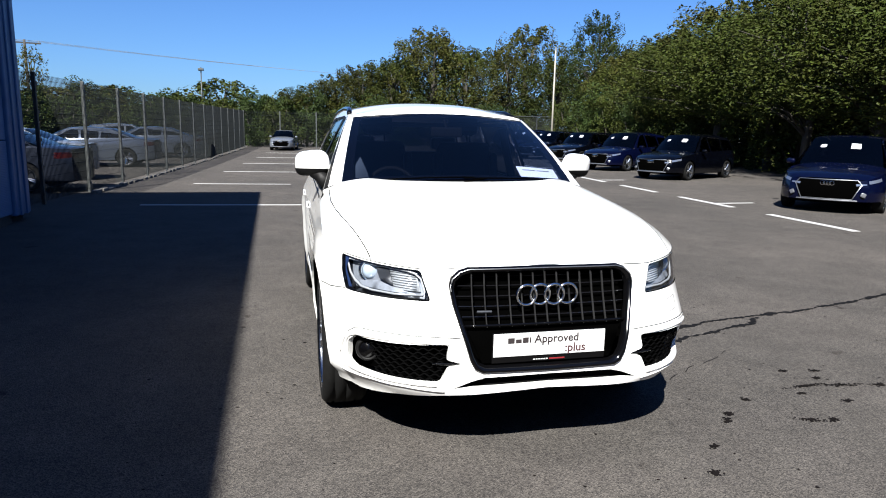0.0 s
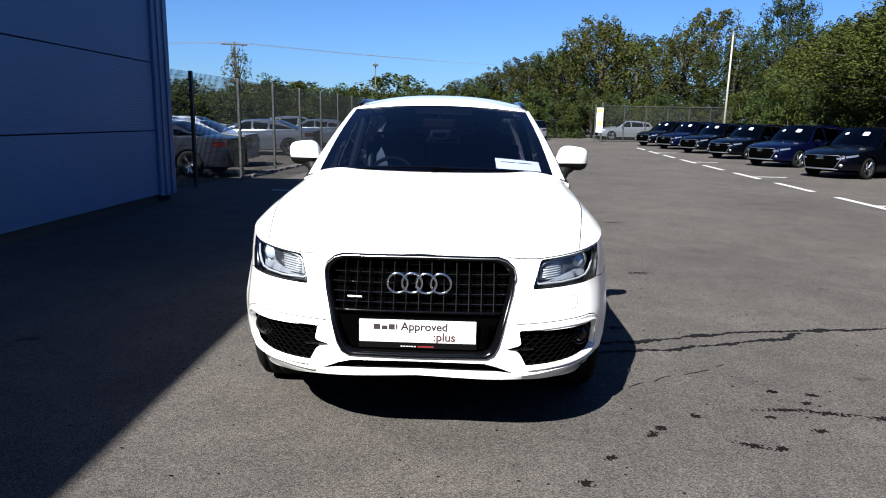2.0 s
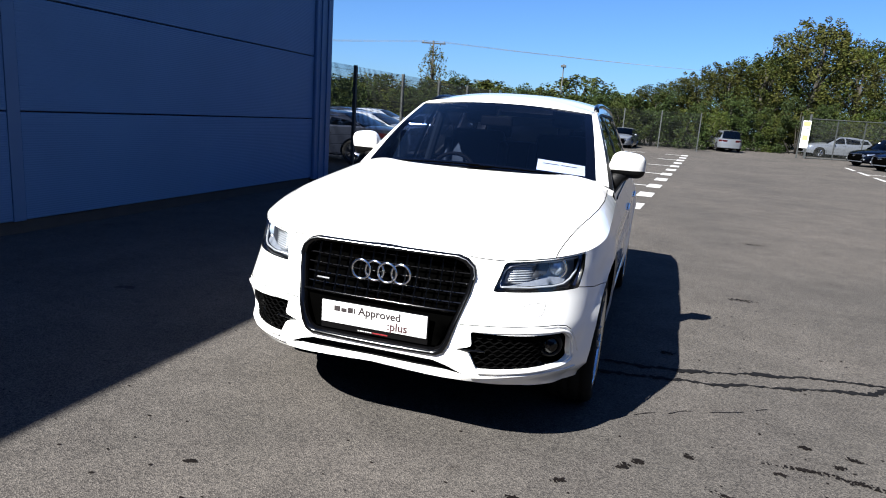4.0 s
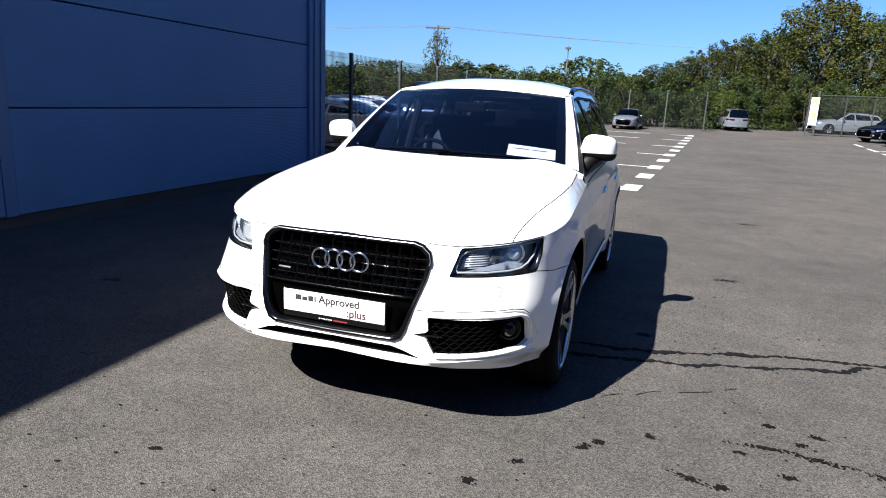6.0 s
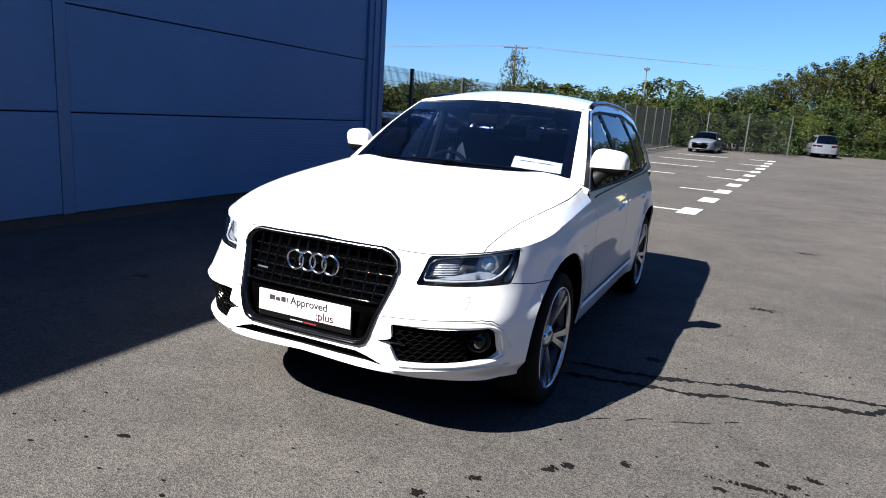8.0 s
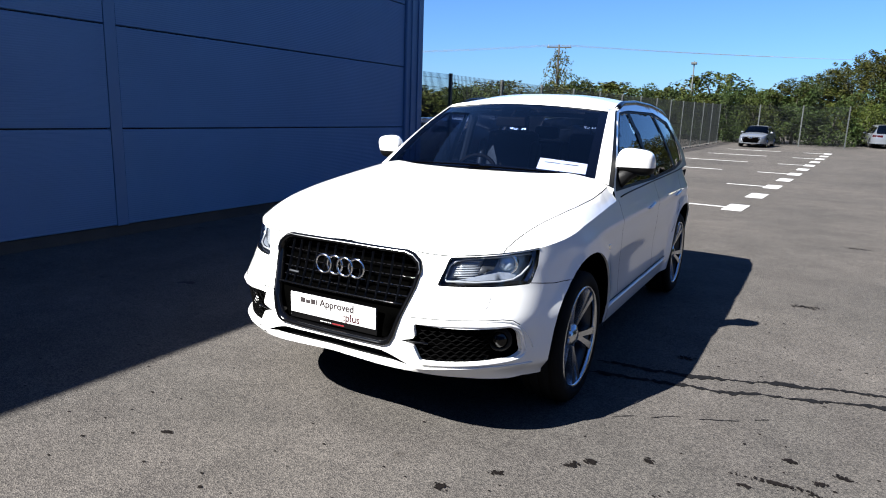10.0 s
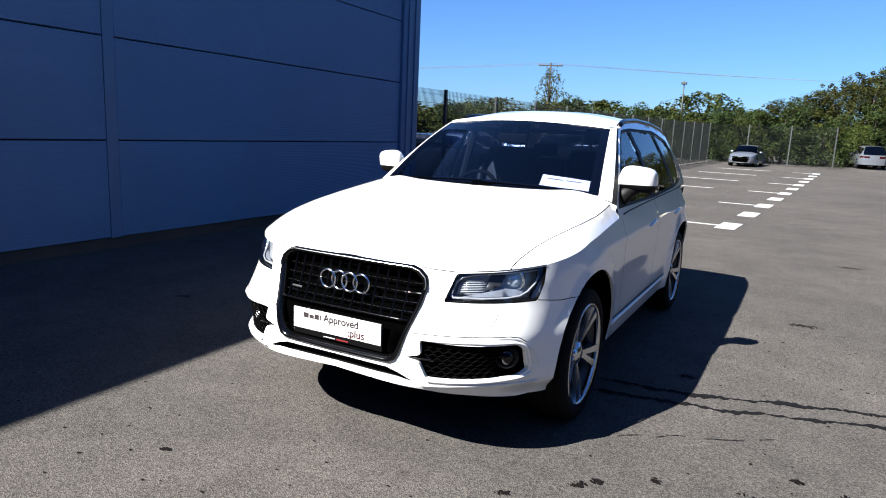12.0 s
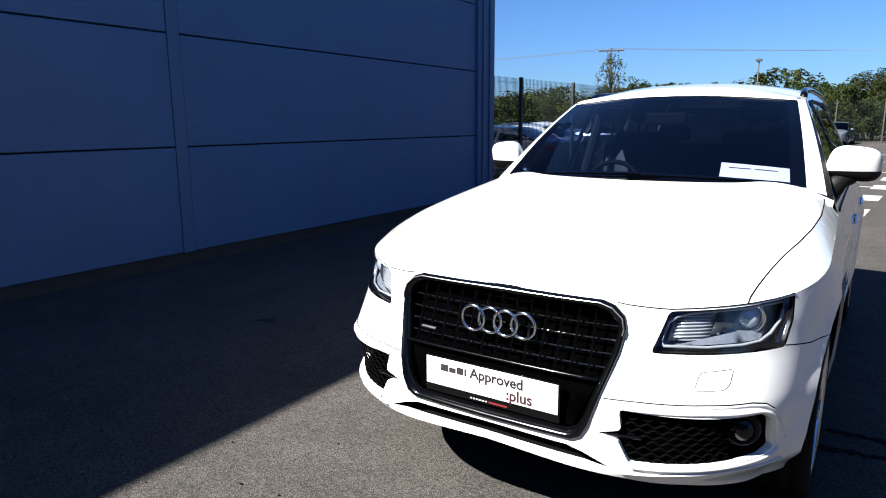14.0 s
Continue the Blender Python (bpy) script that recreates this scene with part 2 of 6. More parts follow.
def shell(s, z, out=0.0):
    """The half-round wall of the body: s runs from the nose's middle round the corner along the side to the tail. out: offset outwards."""
    xf, yb = table(s, ARC[:, 0], ARC[:, 1]), table(s, ARC[:, 0], ARC[:, 2])
    w = table(z, *HALF_W)
    k = max(0.0, 1 - yb / 0.9)
    y = yb + table(z, *NOSE) * k * (2 - k) if yb < 0.9 else yb
    if yb < 0.9:
        # the corners above the bumper's crease are rounder than those below
        f = min(xf, 1.0)
        y += 0.90 * ((1 - f ** 4) ** 0.394 - (1 - f ** 3.2) ** 0.394) * table(z, (0.60, 0.75), (0.0, 1.0))
    if yb > 3.75:
        y -= max(0.0, z - 0.75) * 0.35 * min(1.0, (yb - 3.75) / 0.8)
    if s < 1.45 and z < 0.56:
        out -= tuck(s, z)
    if out:
        e = 1e-3
        x2, y2 = table(s + e, ARC[:, 0], ARC[:, 1]), table(s + e, ARC[:, 0], ARC[:, 2])
        x1, y1 = table(s - e, ARC[:, 0], ARC[:, 1]) if s > e else -x2, table(s - e, ARC[:, 0], ARC[:, 2]) if s > e else y2
        d = Vector(((x2 - x1) * w, y2 - y1, 0)).normalized()
        return Vector((xf * w + d.y * out, y - d.x * out, z))
    return Vector((xf * w, y, z))


def s_of_y(y):
    return S_SIDE + y - 0.90
from mathutils.geometry import delaunay_2d_cdt


def inside(p, poly):
    x, y = p
    hit = False
    for (x1, y1), (x2, y2) in zip(poly, poly[1:] + poly[:1]):
        if (y1 > y) != (y2 > y) and x < (x2 - x1) * (y - y1) / (y2 - y1) + x1:
            hit = not hit
    return hit


def within(pts, poly):
    """Which of the points lie inside the polygon."""
    hit = np.zeros(len(pts), bool)
    for (x1, y1), (x2, y2) in zip(poly, poly[1:] + poly[:1]):
        if y1 != y2:
            hit ^= ((y1 > pts[:, 1]) != (y2 > pts[:, 1])) & (pts[:, 0] < (x2 - x1) * (pts[:, 1] - y1) / (y2 - y1) + x1)
    return hit


def dense(poly, step, closed=True):
    out = []
    for a, b in zip(poly, poly[1:] + poly[:1] if closed else poly[1:]):
        n = max(1, math.ceil(math.dist(a, b) / step))
        out += [(lerp(a[0], b[0], i / n), lerp(a[1], b[1], i / n)) for i in range(n)]
    return out if closed else out + [poly[-1]]


def rounded(poly, r, n=4):
    """The polygon with its corners rounded."""
    out = []
    for i, p in enumerate(poly):
        a, b, c = Vector(poly[i - 1]), Vector(p), Vector(poly[(i + 1) % len(poly)])
        k = min(r, (a - b).length * 0.45, (c - b).length * 0.45)
        p0, p1 = b + (a - b).normalized() * k, b + (c - b).normalized() * k
        out += [tuple(p0.lerp(b, t).lerp(b.lerp(p1, t), t)) for t in (j / n for j in range(n + 1))]
    return out


def strip(points, width):
    """A thin polygon along a line: the gap between two panels."""
    pts = [Vector(p) for p in points]
    left, right = [], []
    for i, p in enumerate(pts):
        d = (pts[min(i + 1, len(pts) - 1)] - pts[max(i - 1, 0)]).normalized()
        s = Vector((-d.y, d.x)) * width / 2
        left.append(tuple(p + s)), right.append(tuple(p - s))
    return left + right[::-1]


def mesh_patch(bms, outline, holes, fn, step, region=None, flip=False):
    """Fills an outline with holes by a fine net, bent by fn into space. region(u, v) names the mesh of bms that takes a face."""
    outline = dense(outline, step)
    loops = [outline] + [dense(h, step * 0.6) for h in holes]
    vs, es = [], []
    for l in loops:
        k = len(vs)
        vs += l
        es += [(k + i, k + (i + 1) % len(l)) for i in range(len(l))]
    border = np.array(vs)
    u0, v0, u1, v1 = *np.min(border, 0), *np.max(border, 0)
    gi, gj = np.meshgrid(np.arange(1, int((u1 - u0) / step) + 1), np.arange(1, int((v1 - v0) / step) + 1))
    pts = np.stack([u0 + gi.ravel() * step + (gj.ravel() % 2) * step / 2, v0 + gj.ravel() * step], 1)
    if len(pts):
        pts = pts[within(pts, outline)]
        pts = pts[[np.min(np.sum((border - p) ** 2, 1)) > (step * 0.45) ** 2 for p in pts]] if len(pts) else pts
        vs += [tuple(map(float, p)) for p in pts]
    verts, _, faces, *_ = delaunay_2d_cdt([Vector(v) for v in vs], es, [], 0, 1e-5)
    made = {}
    mids = np.array([tuple(sum((verts[i] for i in f), Vector((0, 0))) / 3) for f in faces])
    keep = within(mids, outline)
    for h in loops[1:]:
        keep &= ~within(mids, h)
    for f, c, ok in zip(faces, (Vector(p) for p in mids), keep):
        if not ok:
            continue
        bm = bms[region(c.x, c.y)] if region else bms
        tri = []
        for i in f:
            key = (id(bm), i)
            if key not in made:
                made[key] = bm.verts.new(fn(*verts[i]))
            tri.append(made[key])
        bm.faces.new(tri[::-1] if flip else tri)


def band(bm, points, fn_a, fn_b, closed=True):
    """Joins two copies of a line, as bent by fn_a and fn_b."""
    a, b = [bm.verts.new(fn_a(*p)) for p in points], [bm.verts.new(fn_b(*p)) for p in points]
    n = len(points)
    for i in range(n if closed else n - 1):
        j = (i + 1) % n
        bm.faces.new((a[i], a[j], b[j], b[i]))


M_WHITE = material("white_car_paint", (0.70, 0.70, 0.69), 0.28, vary=0.02, scale=1.5, coat=1.0)
M_WHITE.node_tree.nodes["Principled BSDF"].inputs["Coat Roughness"].default_value = 0.03
M_GLOSS = material("gloss_black", (0.0015, 0.0015, 0.0018), 0.14, vary=0.1, scale=6, spec=0.3, coat=0.1)
M_MATT = material("matt_black_plastic", (0.004, 0.004, 0.0043), 0.55, vary=0.15, scale=20, bump=0.1, bump_scale=300, spec=0.18)
# near-zero black: shade of hollows and undersides put into the colour; also black parts
M_VOID = material("unlit_black", (0.0006, 0.0006, 0.0006), 0.95, spec=0.0)
M_CHROME = material("chrome", (0.78, 0.79, 0.80), 0.12, 1.0, vary=0.05, scale=8)
M_BARS = material("dark_chrome", (0.22, 0.225, 0.235), 0.34, 0.9, vary=0.1, scale=9)
M_SLAT = material("black_grille_bar", (0.004, 0.004, 0.005), 0.16, 0.0, vary=0.1, scale=9, spec=0.6)
M_MESH = material("fog_mesh_black", (0.0009, 0.0009, 0.001), 0.8, vary=0.1, scale=20, spec=0.02)
M_GBAR = material("grille_bar_dark_chrome", (0.10, 0.10, 0.105), 0.28, 0.8, vary=0.15, scale=12)
# blue of the reflected sky is put into this dark base colour
M_MARK = material("lamp_end_painted_sky", (0.012, 0.024, 0.07), 0.12, vary=0.2, scale=20, spec=0.5)
M_ALLOY = material("silver_alloy", (0.55, 0.57, 0.60), 0.2, 1.0, vary=0.08, scale=10)
M_TYRE = material("tyre_rubber", (0.004, 0.004, 0.004), 0.85, vary=0.2, scale=15, grain=0.1, spec=0.15)
M_LAMP = glass("lamp_cover", (0.93, 0.95, 0.97))
M_SCREEN = glass("windscreen_glass", (0.34, 0.40, 0.56), least=0.055)
M_SIDE = glass("side_glass", (0.40, 0.48, 0.58), least=0.09, power=6.5)
M_TINT = glass("tinted_glass", (0.09, 0.10, 0.11), power=6.0)
M_REFLECT = material("lamp_reflector", (0.34, 0.36, 0.39), 0.28, 0.4, vary=0.1, scale=30)
M_INSIDE = material("lamp_inside", (0.20, 0.22, 0.26), 0.35, 0.4, vary=0.25, scale=35)
M_HOUSING = material("lamp_housing", (0.03, 0.033, 0.04), 0.35, 0.4, vary=0.2, scale=20)
M_LENS = material("lamp_lens", (0.42, 0.50, 0.60), 0.12, 0.35, vary=0.1, scale=25)
M_PLATE = material("plate_white", (0.50, 0.50, 0.50), 0.4, vary=0.02, scale=8)
M_DARKRED = material("dark_red_print", (0.035, 0.008, 0.011), 0.5)
M_RED = material("dull_red", (0.16, 0.01, 0.014), 0.5)
M_GREYTEXT = material("grey_print", (0.016, 0.011, 0.012), 0.5)
M_PAPER = material("white_paper", (0.60, 0.61, 0.63), 0.7, vary=0.03, scale=12)
M_CABIN = material("black_trim", (0.0018, 0.0018, 0.0022), 0.7, vary=0.2, scale=12, bump=0.15, bump_scale=250, spec=0.04)
M_LEATHER = material("black_leather", (0.007, 0.007, 0.008), 0.5, vary=0.15, scale=12, bump=0.1, bump_scale=180)
M_LINING = material("dark_lining", (0.010, 0.011, 0.013), 0.8, vary=0.1, scale=10)
M_PALEBARS = material("pale_print", (0.022, 0.017, 0.018), 0.5)
M_GREYTRIM = material("grey_trim", (0.16, 0.16, 0.16), 0.6, vary=0.1, scale=10)

TOP_LINE = ((0.0, 0.36, 0.44, 0.55, 1.0, 1.2, 1.576, 2.18, 2.5, 3.18, 4.18, 4.7, 6.0), (0.918, 0.916, 0.906, 0.902, 0.931, 0.950, 0.985, 1.040, 1.062, 1.080, 1.10, 1.112, 1.12))
FOOT_LINE = ((0.0, 0.46, 0.73, 0.99, 1.2, 1.576, 3.9, 4.6, 6.0), (0.387, 0.368, 0.336, 0.297, 0.285, 0.285, 0.29, 0.34, 0.36))
AXLES, WHEEL_R = (0.968, 3.73), 0.362
HEADLIGHT = rounded([(0.556, 0.896), (1.006, 0.925), (0.997, 0.85), (0.965, 0.770), (0.513, 0.767)], 0.016)
GRILLE = [(0.0, 0.918), (0.355, 0.915), (0.395, 0.902), (0.428, 0.872), (0.437, 0.838), (0.425, 0.76), (0.365, 0.53), (0.345, 0.49), (0.315, 0.474), (0.0, 0.470)]
FOG = rounded([(0.912, 0.590), (0.452, 0.598), (0.468, 0.535), (0.392, 0.515), (0.460, 0.500), (0.502, 0.428), (0.972, 0.428), (1.024, 0.452), (0.972, 0.556)], 0.016, 3)
INTAKE = [(0.0, 0.455), (0.30, 0.452), (0.36, 0.436), (0.445, 0.402), (0.36, 0.415), (0.0, 0.420)]
DOOR_F, DOOR_R = s_of_y(1.66), s_of_y(2.68)


def arch(y, r, n=40):
    """The wheel opening, squarer at its front shoulder."""
    c, line = s_of_y(y), []
    for a in (i / n * math.tau for i in range(n)):
        x, z = math.cos(a), math.sin(a)
        k = (abs(x) ** 2.7 + abs(z) ** 2.7) ** (-1 / 2.7) if x < 0 < z else 1.0
        line.append((c + r * k * x, 0.385 + r * k * z))
    return line


def deck_edge():
    """Where the bonnet and wings meet the body's wall: rows of x, y, z."""
    rows = []
    for i in range(90):
        s = s_of_y(1.62) * i / 89
        rows.append(tuple(shell(s, table(s, *TOP_LINE))))
    return rows


EDGE = deck_edge()
EDGE_X, EDGE_Y, EDGE_Z = (np.array(v) for v in zip(*EDGE))
EDGE_Y = np.maximum.accumulate(EDGE_Y + np.arange(len(EDGE_Y)) * 1e-6)


def deck(x, y):
    """The height of the bonnet and the tops of the wings."""
    xs, zt = table(y, EDGE_Y, EDGE_X), table(y, EDGE_Y, EDGE_Z)
    zc = table(y, (0.10, 0.16, 0.25, 0.4, 0.6, 0.8, 1.0, 1.2, 1.4, 1.62), (0.918, 0.954, 0.987, 1.024, 1.063, 1.098, 1.129, 1.157, 1.183, 1.205))
    r = min(1.0, abs(x) / max(xs, 0.05))
    n = table(y, (0.1, 0.5, 1.0, 1.6), (4.5, 7.4, 9.0, 10.5))
    ridge = 0.010 * math.exp(-((abs(x) - table(y, (0.1, 1.5), (0.40, 0.62))) / 0.09) ** 2) * min(1.0, max(0.0, (y - 0.12) * 3))
    return Vector((x, y, zc - max(0.0, zc - zt) * r ** n + ridge * (1 - r ** 4)))


def cowl(x):
    return 1.42 + 0.17 * (x / 0.9) ** 2


def screen(a, b, off=0.0):
    """The windscreen: a from -1 to 1 across, b from 0 at its foot to 1 at its top."""
    x = a * lerp(0.778, 0.634, b)
    y = lerp(1.43 + 0.13 * a * a, 2.12 + 0.12 * a * a, b)
    z = lerp(1.195 - 0.035 * a * a, 1.622 - 0.035 * a * a, b) + 0.028 * math.sin(math.pi * b)
    return Vector((x, y - off * 0.5, z + off * 0.85))


ROOF_LINE = ((1.60, 1.75, 1.95, 2.15, 2.32, 2.6, 3.0, 3.5, 4.0, 4.35), (1.12, 1.22, 1.355, 1.487, 1.588, 1.632, 1.648, 1.634, 1.588, 1.525))


def flank(y, z, off=0.0):
    """The leaning side above the waist."""
    zt = table(s_of_y(y), *TOP_LINE)
    d = max(0.0, z - zt)
    back = max(0.0, y - 3.4)
    x = table(zt, *HALF_W) - 0.345 * d - 0.215 * d * d - 0.05 * back * back * (1 + d)
    return Vector((x + off, y, z + off * 0.4))


def wheel(parent, m):
    """Tyre, rim with five double spokes, brake disc. The local x axis of m points outwards."""
    turn = m @ pose(0, 0, 0, 0, 90, 0)
    w = new("wheel")
    w.parent = parent
    bm = bmesh.new()
    lathe(bm, [(0.286, -0.11), (0.310, -0.122), (0.345, -0.118), (0.366, -0.10), (0.371, -0.07), (0.364, -0.064), (0.364, -0.056), (0.372, -0.05), (0.372, -0.004), (0.364, 0.0), (0.372, 0.004), (0.372, 0.05), (0.364, 0.056), (0.364, 0.064), (0.371, 0.07), (0.366, 0.10), (0.345, 0.118), (0.310, 0.122), (0.286, 0.11)], turn, 48, True)
    part("tyre", bm, M_TYRE, w, "black road tyre with grooved tread", True)
    bm = bmesh.new()
    lathe(bm, [(0.292, 0.112), (0.284, 0.119), (0.273, 0.108), (0.270, 0.085), (0.288, 0.08)], turn, 48, True)
    rim = part("rim", bm, M_ALLOY, w, "silver alloy rim", True)
    # silver barrel coloured dark: the shade inside the wheel is in the colour
    bm = bmesh.new()
    lathe(bm, [(0.270, 0.085), (0.266, 0.02), (0.255, -0.09), (0.286, -0.1), (0.288, 0.08)], turn, 48, True)
    part("barrel", bm, M_HOUSING, rim, "inner barrel of the rim, its shade put into a dark colour", True)
    bm = bmesh.new()
    lathe(bm, [(0.001, -0.05), (0.26, -0.05)], turn, 32)
    part("back_plate", bm, M_VOID, w)
    for k in range(5):
        for s in (-1, 1):
            bm = bmesh.new()
            a = k / 5 * math.tau + s * 0.17
            c, e = Vector((math.cos(a), math.sin(a), 0)), Vector((-math.sin(a), math.cos(a), 0))
            rows = []
            for r, wd, h in ((0.05, 0.022, 0.070), (0.11, 0.019, 0.080), (0.19, 0.020, 0.094), (0.275, 0.028, 0.108)):
                sk = e * (-s * 0.012 * (0.25 - r) / 0.2)
                rows.append([bm.verts.new(turn @ (c * r + sk + e * q * wd + Vector((0, 0, h - dz)))) for q, dz in ((-1, 0.035), (-0.8, 0), (0.8, 0), (1, 0.035))])
            for p, q in zip(rows, rows[1:]):
                for i in range(3):
                    bm.faces.new((p[i], p[i + 1], q[i + 1], q[i]))
            part("spoke", bm, M_ALLOY, rim)
    bm = bmesh.new()
    lathe(bm, [(0.001, 0.092), (0.03, 0.092), (0.036, 0.086), (0.060, 0.080), (0.066, 0.06), (0.066, 0.03)], turn, 24)
    part("hub_cap", bm, M_ALLOY, rim, smooth=True)
    # disc darkened as well, standing in for the shade behind the spokes
    bm = bmesh.new()
    lathe(bm, [(0.06, 0.0), (0.165, 0.0), (0.168, -0.012), (0.165, -0.024), (0.06, -0.024)], turn, 40)
    part("brake_disc", bm, M_HOUSING, w, "steel brake disc, darkened for the shade behind the spokes")
    bm = bmesh.new()
    lathe(bm, [(0.001, -0.06), (0.24, -0.06)], turn, 32)
    part("back_plate", bm, M_VOID, w)
    return w


def text(body, size, m, mat, parent, name):
    """Printed words as a flat mesh of letters."""
    cu = bpy.data.curves.new(name, "FONT")
    cu.body, cu.size, cu.extrude, cu.offset = body, size, 0.0006, 0.0009
    tmp = new(name, cu)
    bpy.context.view_layer.update()
    me = bpy.data.meshes.new_from_object(tmp.evaluated_get(bpy.context.evaluated_depsgraph_get()))
    bpy.data.objects.remove(tmp)
    me.materials.clear()
    me.materials.append(mat)
    ob = new(name, me)
    ob.parent, ob.matrix_basis = parent, m
    return ob


def seat(parent, x, y, label):
    """A front seat with bolsters and headrest."""
    t = new("seat")
    t.parent = parent
    if label:
        t["label"] = label
    for nm, lo, hi, m in (("cushion", (-0.25, -0.28, 0.72), (0.25, 0.24, 0.86), pose(x, y, 0)),
                          ("backrest", (-0.23, -0.07, 0.0), (0.23, 0.07, 0.60), pose(x, y + 0.26, 0.82, -14)),
                          ("headrest", (-0.13, -0.045, 0.66), (0.13, 0.045, 0.84), pose(x, y + 0.26, 0.82, -12))):
        bm = bmesh.new()
        box(bm, lo, hi, m, 0.045)
        if nm == "backrest":
            for s in (-1, 1):
                box(bm, (s * 0.24 - 0.035, -0.12, 0.05), (s * 0.24 + 0.035, 0.02, 0.5), m, 0.03)
        if nm == "headrest":
            for s in (-0.06, 0.06):
                tube(bm, [m @ Vector((s, 0, 0.56)), m @ Vector((s, 0, 0.68))], 0.007)
        part(nm, bm, M_LEATHER, t, smooth=True)


def build_white_car():
    car = thing("parked_car", pose(0, 0, 0, 0, 0, -1.3), label="white sport utility car with black grille, parked on asphalt", category="car")
    names = ("front_bumper", "front_wing", "front_wing_2", "front_door", "front_door_2", "rear_door", "rear_door_2", "rear_quarter", "rear_quarter_2")
    bms = {n: bmesh.new() for n in names}
    top = [(s, table(s, *TOP_LINE)) for s in np.linspace(0, S_END, 150)]
    foot = [(s, table(s, *FOOT_LINE)) for s in np.linspace(0, S_END, 150)]
    outline = [tuple(map(float, p)) for p in foot + top[::-1]]
    seam = [(0.965, 0.774), (1.15, 0.752), (1.345, 0.748)]
    gaps = [strip(seam, 0.004),
            strip([(DOOR_F + 0.06, 0.40), (DOOR_F, 0.75), (DOOR_F - 0.02, 1.06)], 0.005),
            strip([(DOOR_R, 0.40), (DOOR_R, 1.09)], 0.005),
            strip([(s_of_y(3.27), 0.62), (s_of_y(3.50), 0.86), (s_of_y(3.66), 1.11)], 0.005),
            strip([(s_of_y(1.38), 0.395), (s_of_y(3.2), 0.395)], 0.004)]
    holes = [HEADLIGHT, GRILLE + [(-0.05, 0.470), (-0.05, 0.918)], FOG, INTAKE + [(-0.05, 0.420), (-0.05, 0.455)], arch(AXLES[0], 0.45), arch(AXLES[1], 0.435)] + gaps

    def region(side):
        def pick(s, z):
            if s < 1.4 and z < table(s, (0.9, 0.965, 1.345), (0.9, 0.774, 0.748)) or s < 0.9:
                return "front_bumper"
            k = "" if side > 0 else "_2"
            if s < DOOR_F + 0.02:
                return "front_wing" + k
            if s < DOOR_R:
                return "front_door" + k
            return ("rear_door" if s < s_of_y(3.66) and z > 0.395 else "rear_quarter") + k
        return pick

    for side in (1, -1):
        def place(s, z, out=0.0, side=side):
            p = shell(s, z, out)
            # swage line on the doors and a soft flare round the wheels
            if s > 1.1:
                p.x += 0.012 * math.exp(-((z - table(s, (1.3, 4.5), (0.90, 0.95))) / 0.035) ** 2) * min(1, (s - 1.1) * 2)
                p.x -= 0.018 * math.exp(-((z - 0.62) / 0.16) ** 2) * math.exp(-((s - s_of_y(2.3)) / 0.75) ** 4)
                for ax in AXLES:
                    d = math.hypot(s - s_of_y(ax), z - 0.385)
                    p.x += 0.026 * math.exp(-((d - 0.44) / 0.085) ** 2)
            return Vector((p.x * side, p.y, p.z))
        mesh_patch(bms, outline, holes, place, 0.024, region(side), side > 0)
        k = "" if side > 0 else "_2"
        # returns of the edges
        for h in (FOG,):
            bm = bmesh.new()
            band(bm, dense(h, 0.02), place, lambda s, z, p=place: p(s, z, -0.025))
            part("fog_recess", bm, M_WHITE, car)
        for ax, nm in ((0, "front_wing"), (1, "rear_quarter")):
            ring = [p for p in arch(AXLES[ax], (0.45, 0.435)[ax], 48) if p[1] > table(p[0], *FOOT_LINE)]
            ring = sorted(ring, key=lambda p: -math.atan2(p[1] - 0.385 + 0.2, p[0] - s_of_y(AXLES[ax])))
            bm = bmesh.new()
            band(bm, ring, place, lambda s, z, p=place: Vector((p(s, z).x * 0.988, p(s, z).y, z)), False)
            part("arch_edge", bm, M_WHITE, car)
            # lining in near-black, so the shade of the wheel well is in its colour
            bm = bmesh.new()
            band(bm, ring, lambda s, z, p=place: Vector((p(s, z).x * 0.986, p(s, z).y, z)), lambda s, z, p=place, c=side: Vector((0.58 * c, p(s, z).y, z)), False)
            part("wheel_house", bm, M_VOID, car, "wheel house lining, near-black to stand in for its shade")
    for n, bm in bms.items():
        bmesh.ops.remove_doubles(bm, verts=bm.verts, dist=0.0006)
        part(n.replace("_2", ""), bm, M_WHITE, car, smooth=True)

    # bonnet and the tops of the wings, parted by the shut line
    shut = [(0.735, 0.10), (0.752, 0.33), (0.775, 0.45), (0.802, 0.60), (0.836, 0.80), (0.855, 1.00), (0.864, 1.25), (0.858, 1.45), (0.845, 1.66)]
    fine = [tuple(p) for p in zip(np.interp(np.linspace(0, 1, 40), np.linspace(0, 1, 9), [p[0] for p in shut]), np.interp(np.linspace(0, 1, 40), np.linspace(0, 1, 9), [p[1] for p in shut]))]
    bonnet, wings = bmesh.new(), {1: bmesh.new(), -1: bmesh.new()}
    half = [(float(x), float(y)) for x, y in zip(EDGE_X, EDGE_Y)] + [(0.9 - 0.9 * i / 20, cowl(0.9 - 0.9 * i / 20)) for i in range(21)]
    for side in (1, -1):
        sets = {"b": bonnet, "w": wings[side]}
        mesh_patch(sets, half, [strip(fine, 0.0045)], lambda x, y, s=side: Vector((deck(x, y).x * s, y, deck(x, y).z)), 0.035,
                   lambda x, y: "b" if x < table(y, [p[1] for p in shut], [p[0] for p in shut]) else "w", side < 0)
    bmesh.ops.remove_doubles(bonnet, verts=bonnet.verts, dist=0.0006)
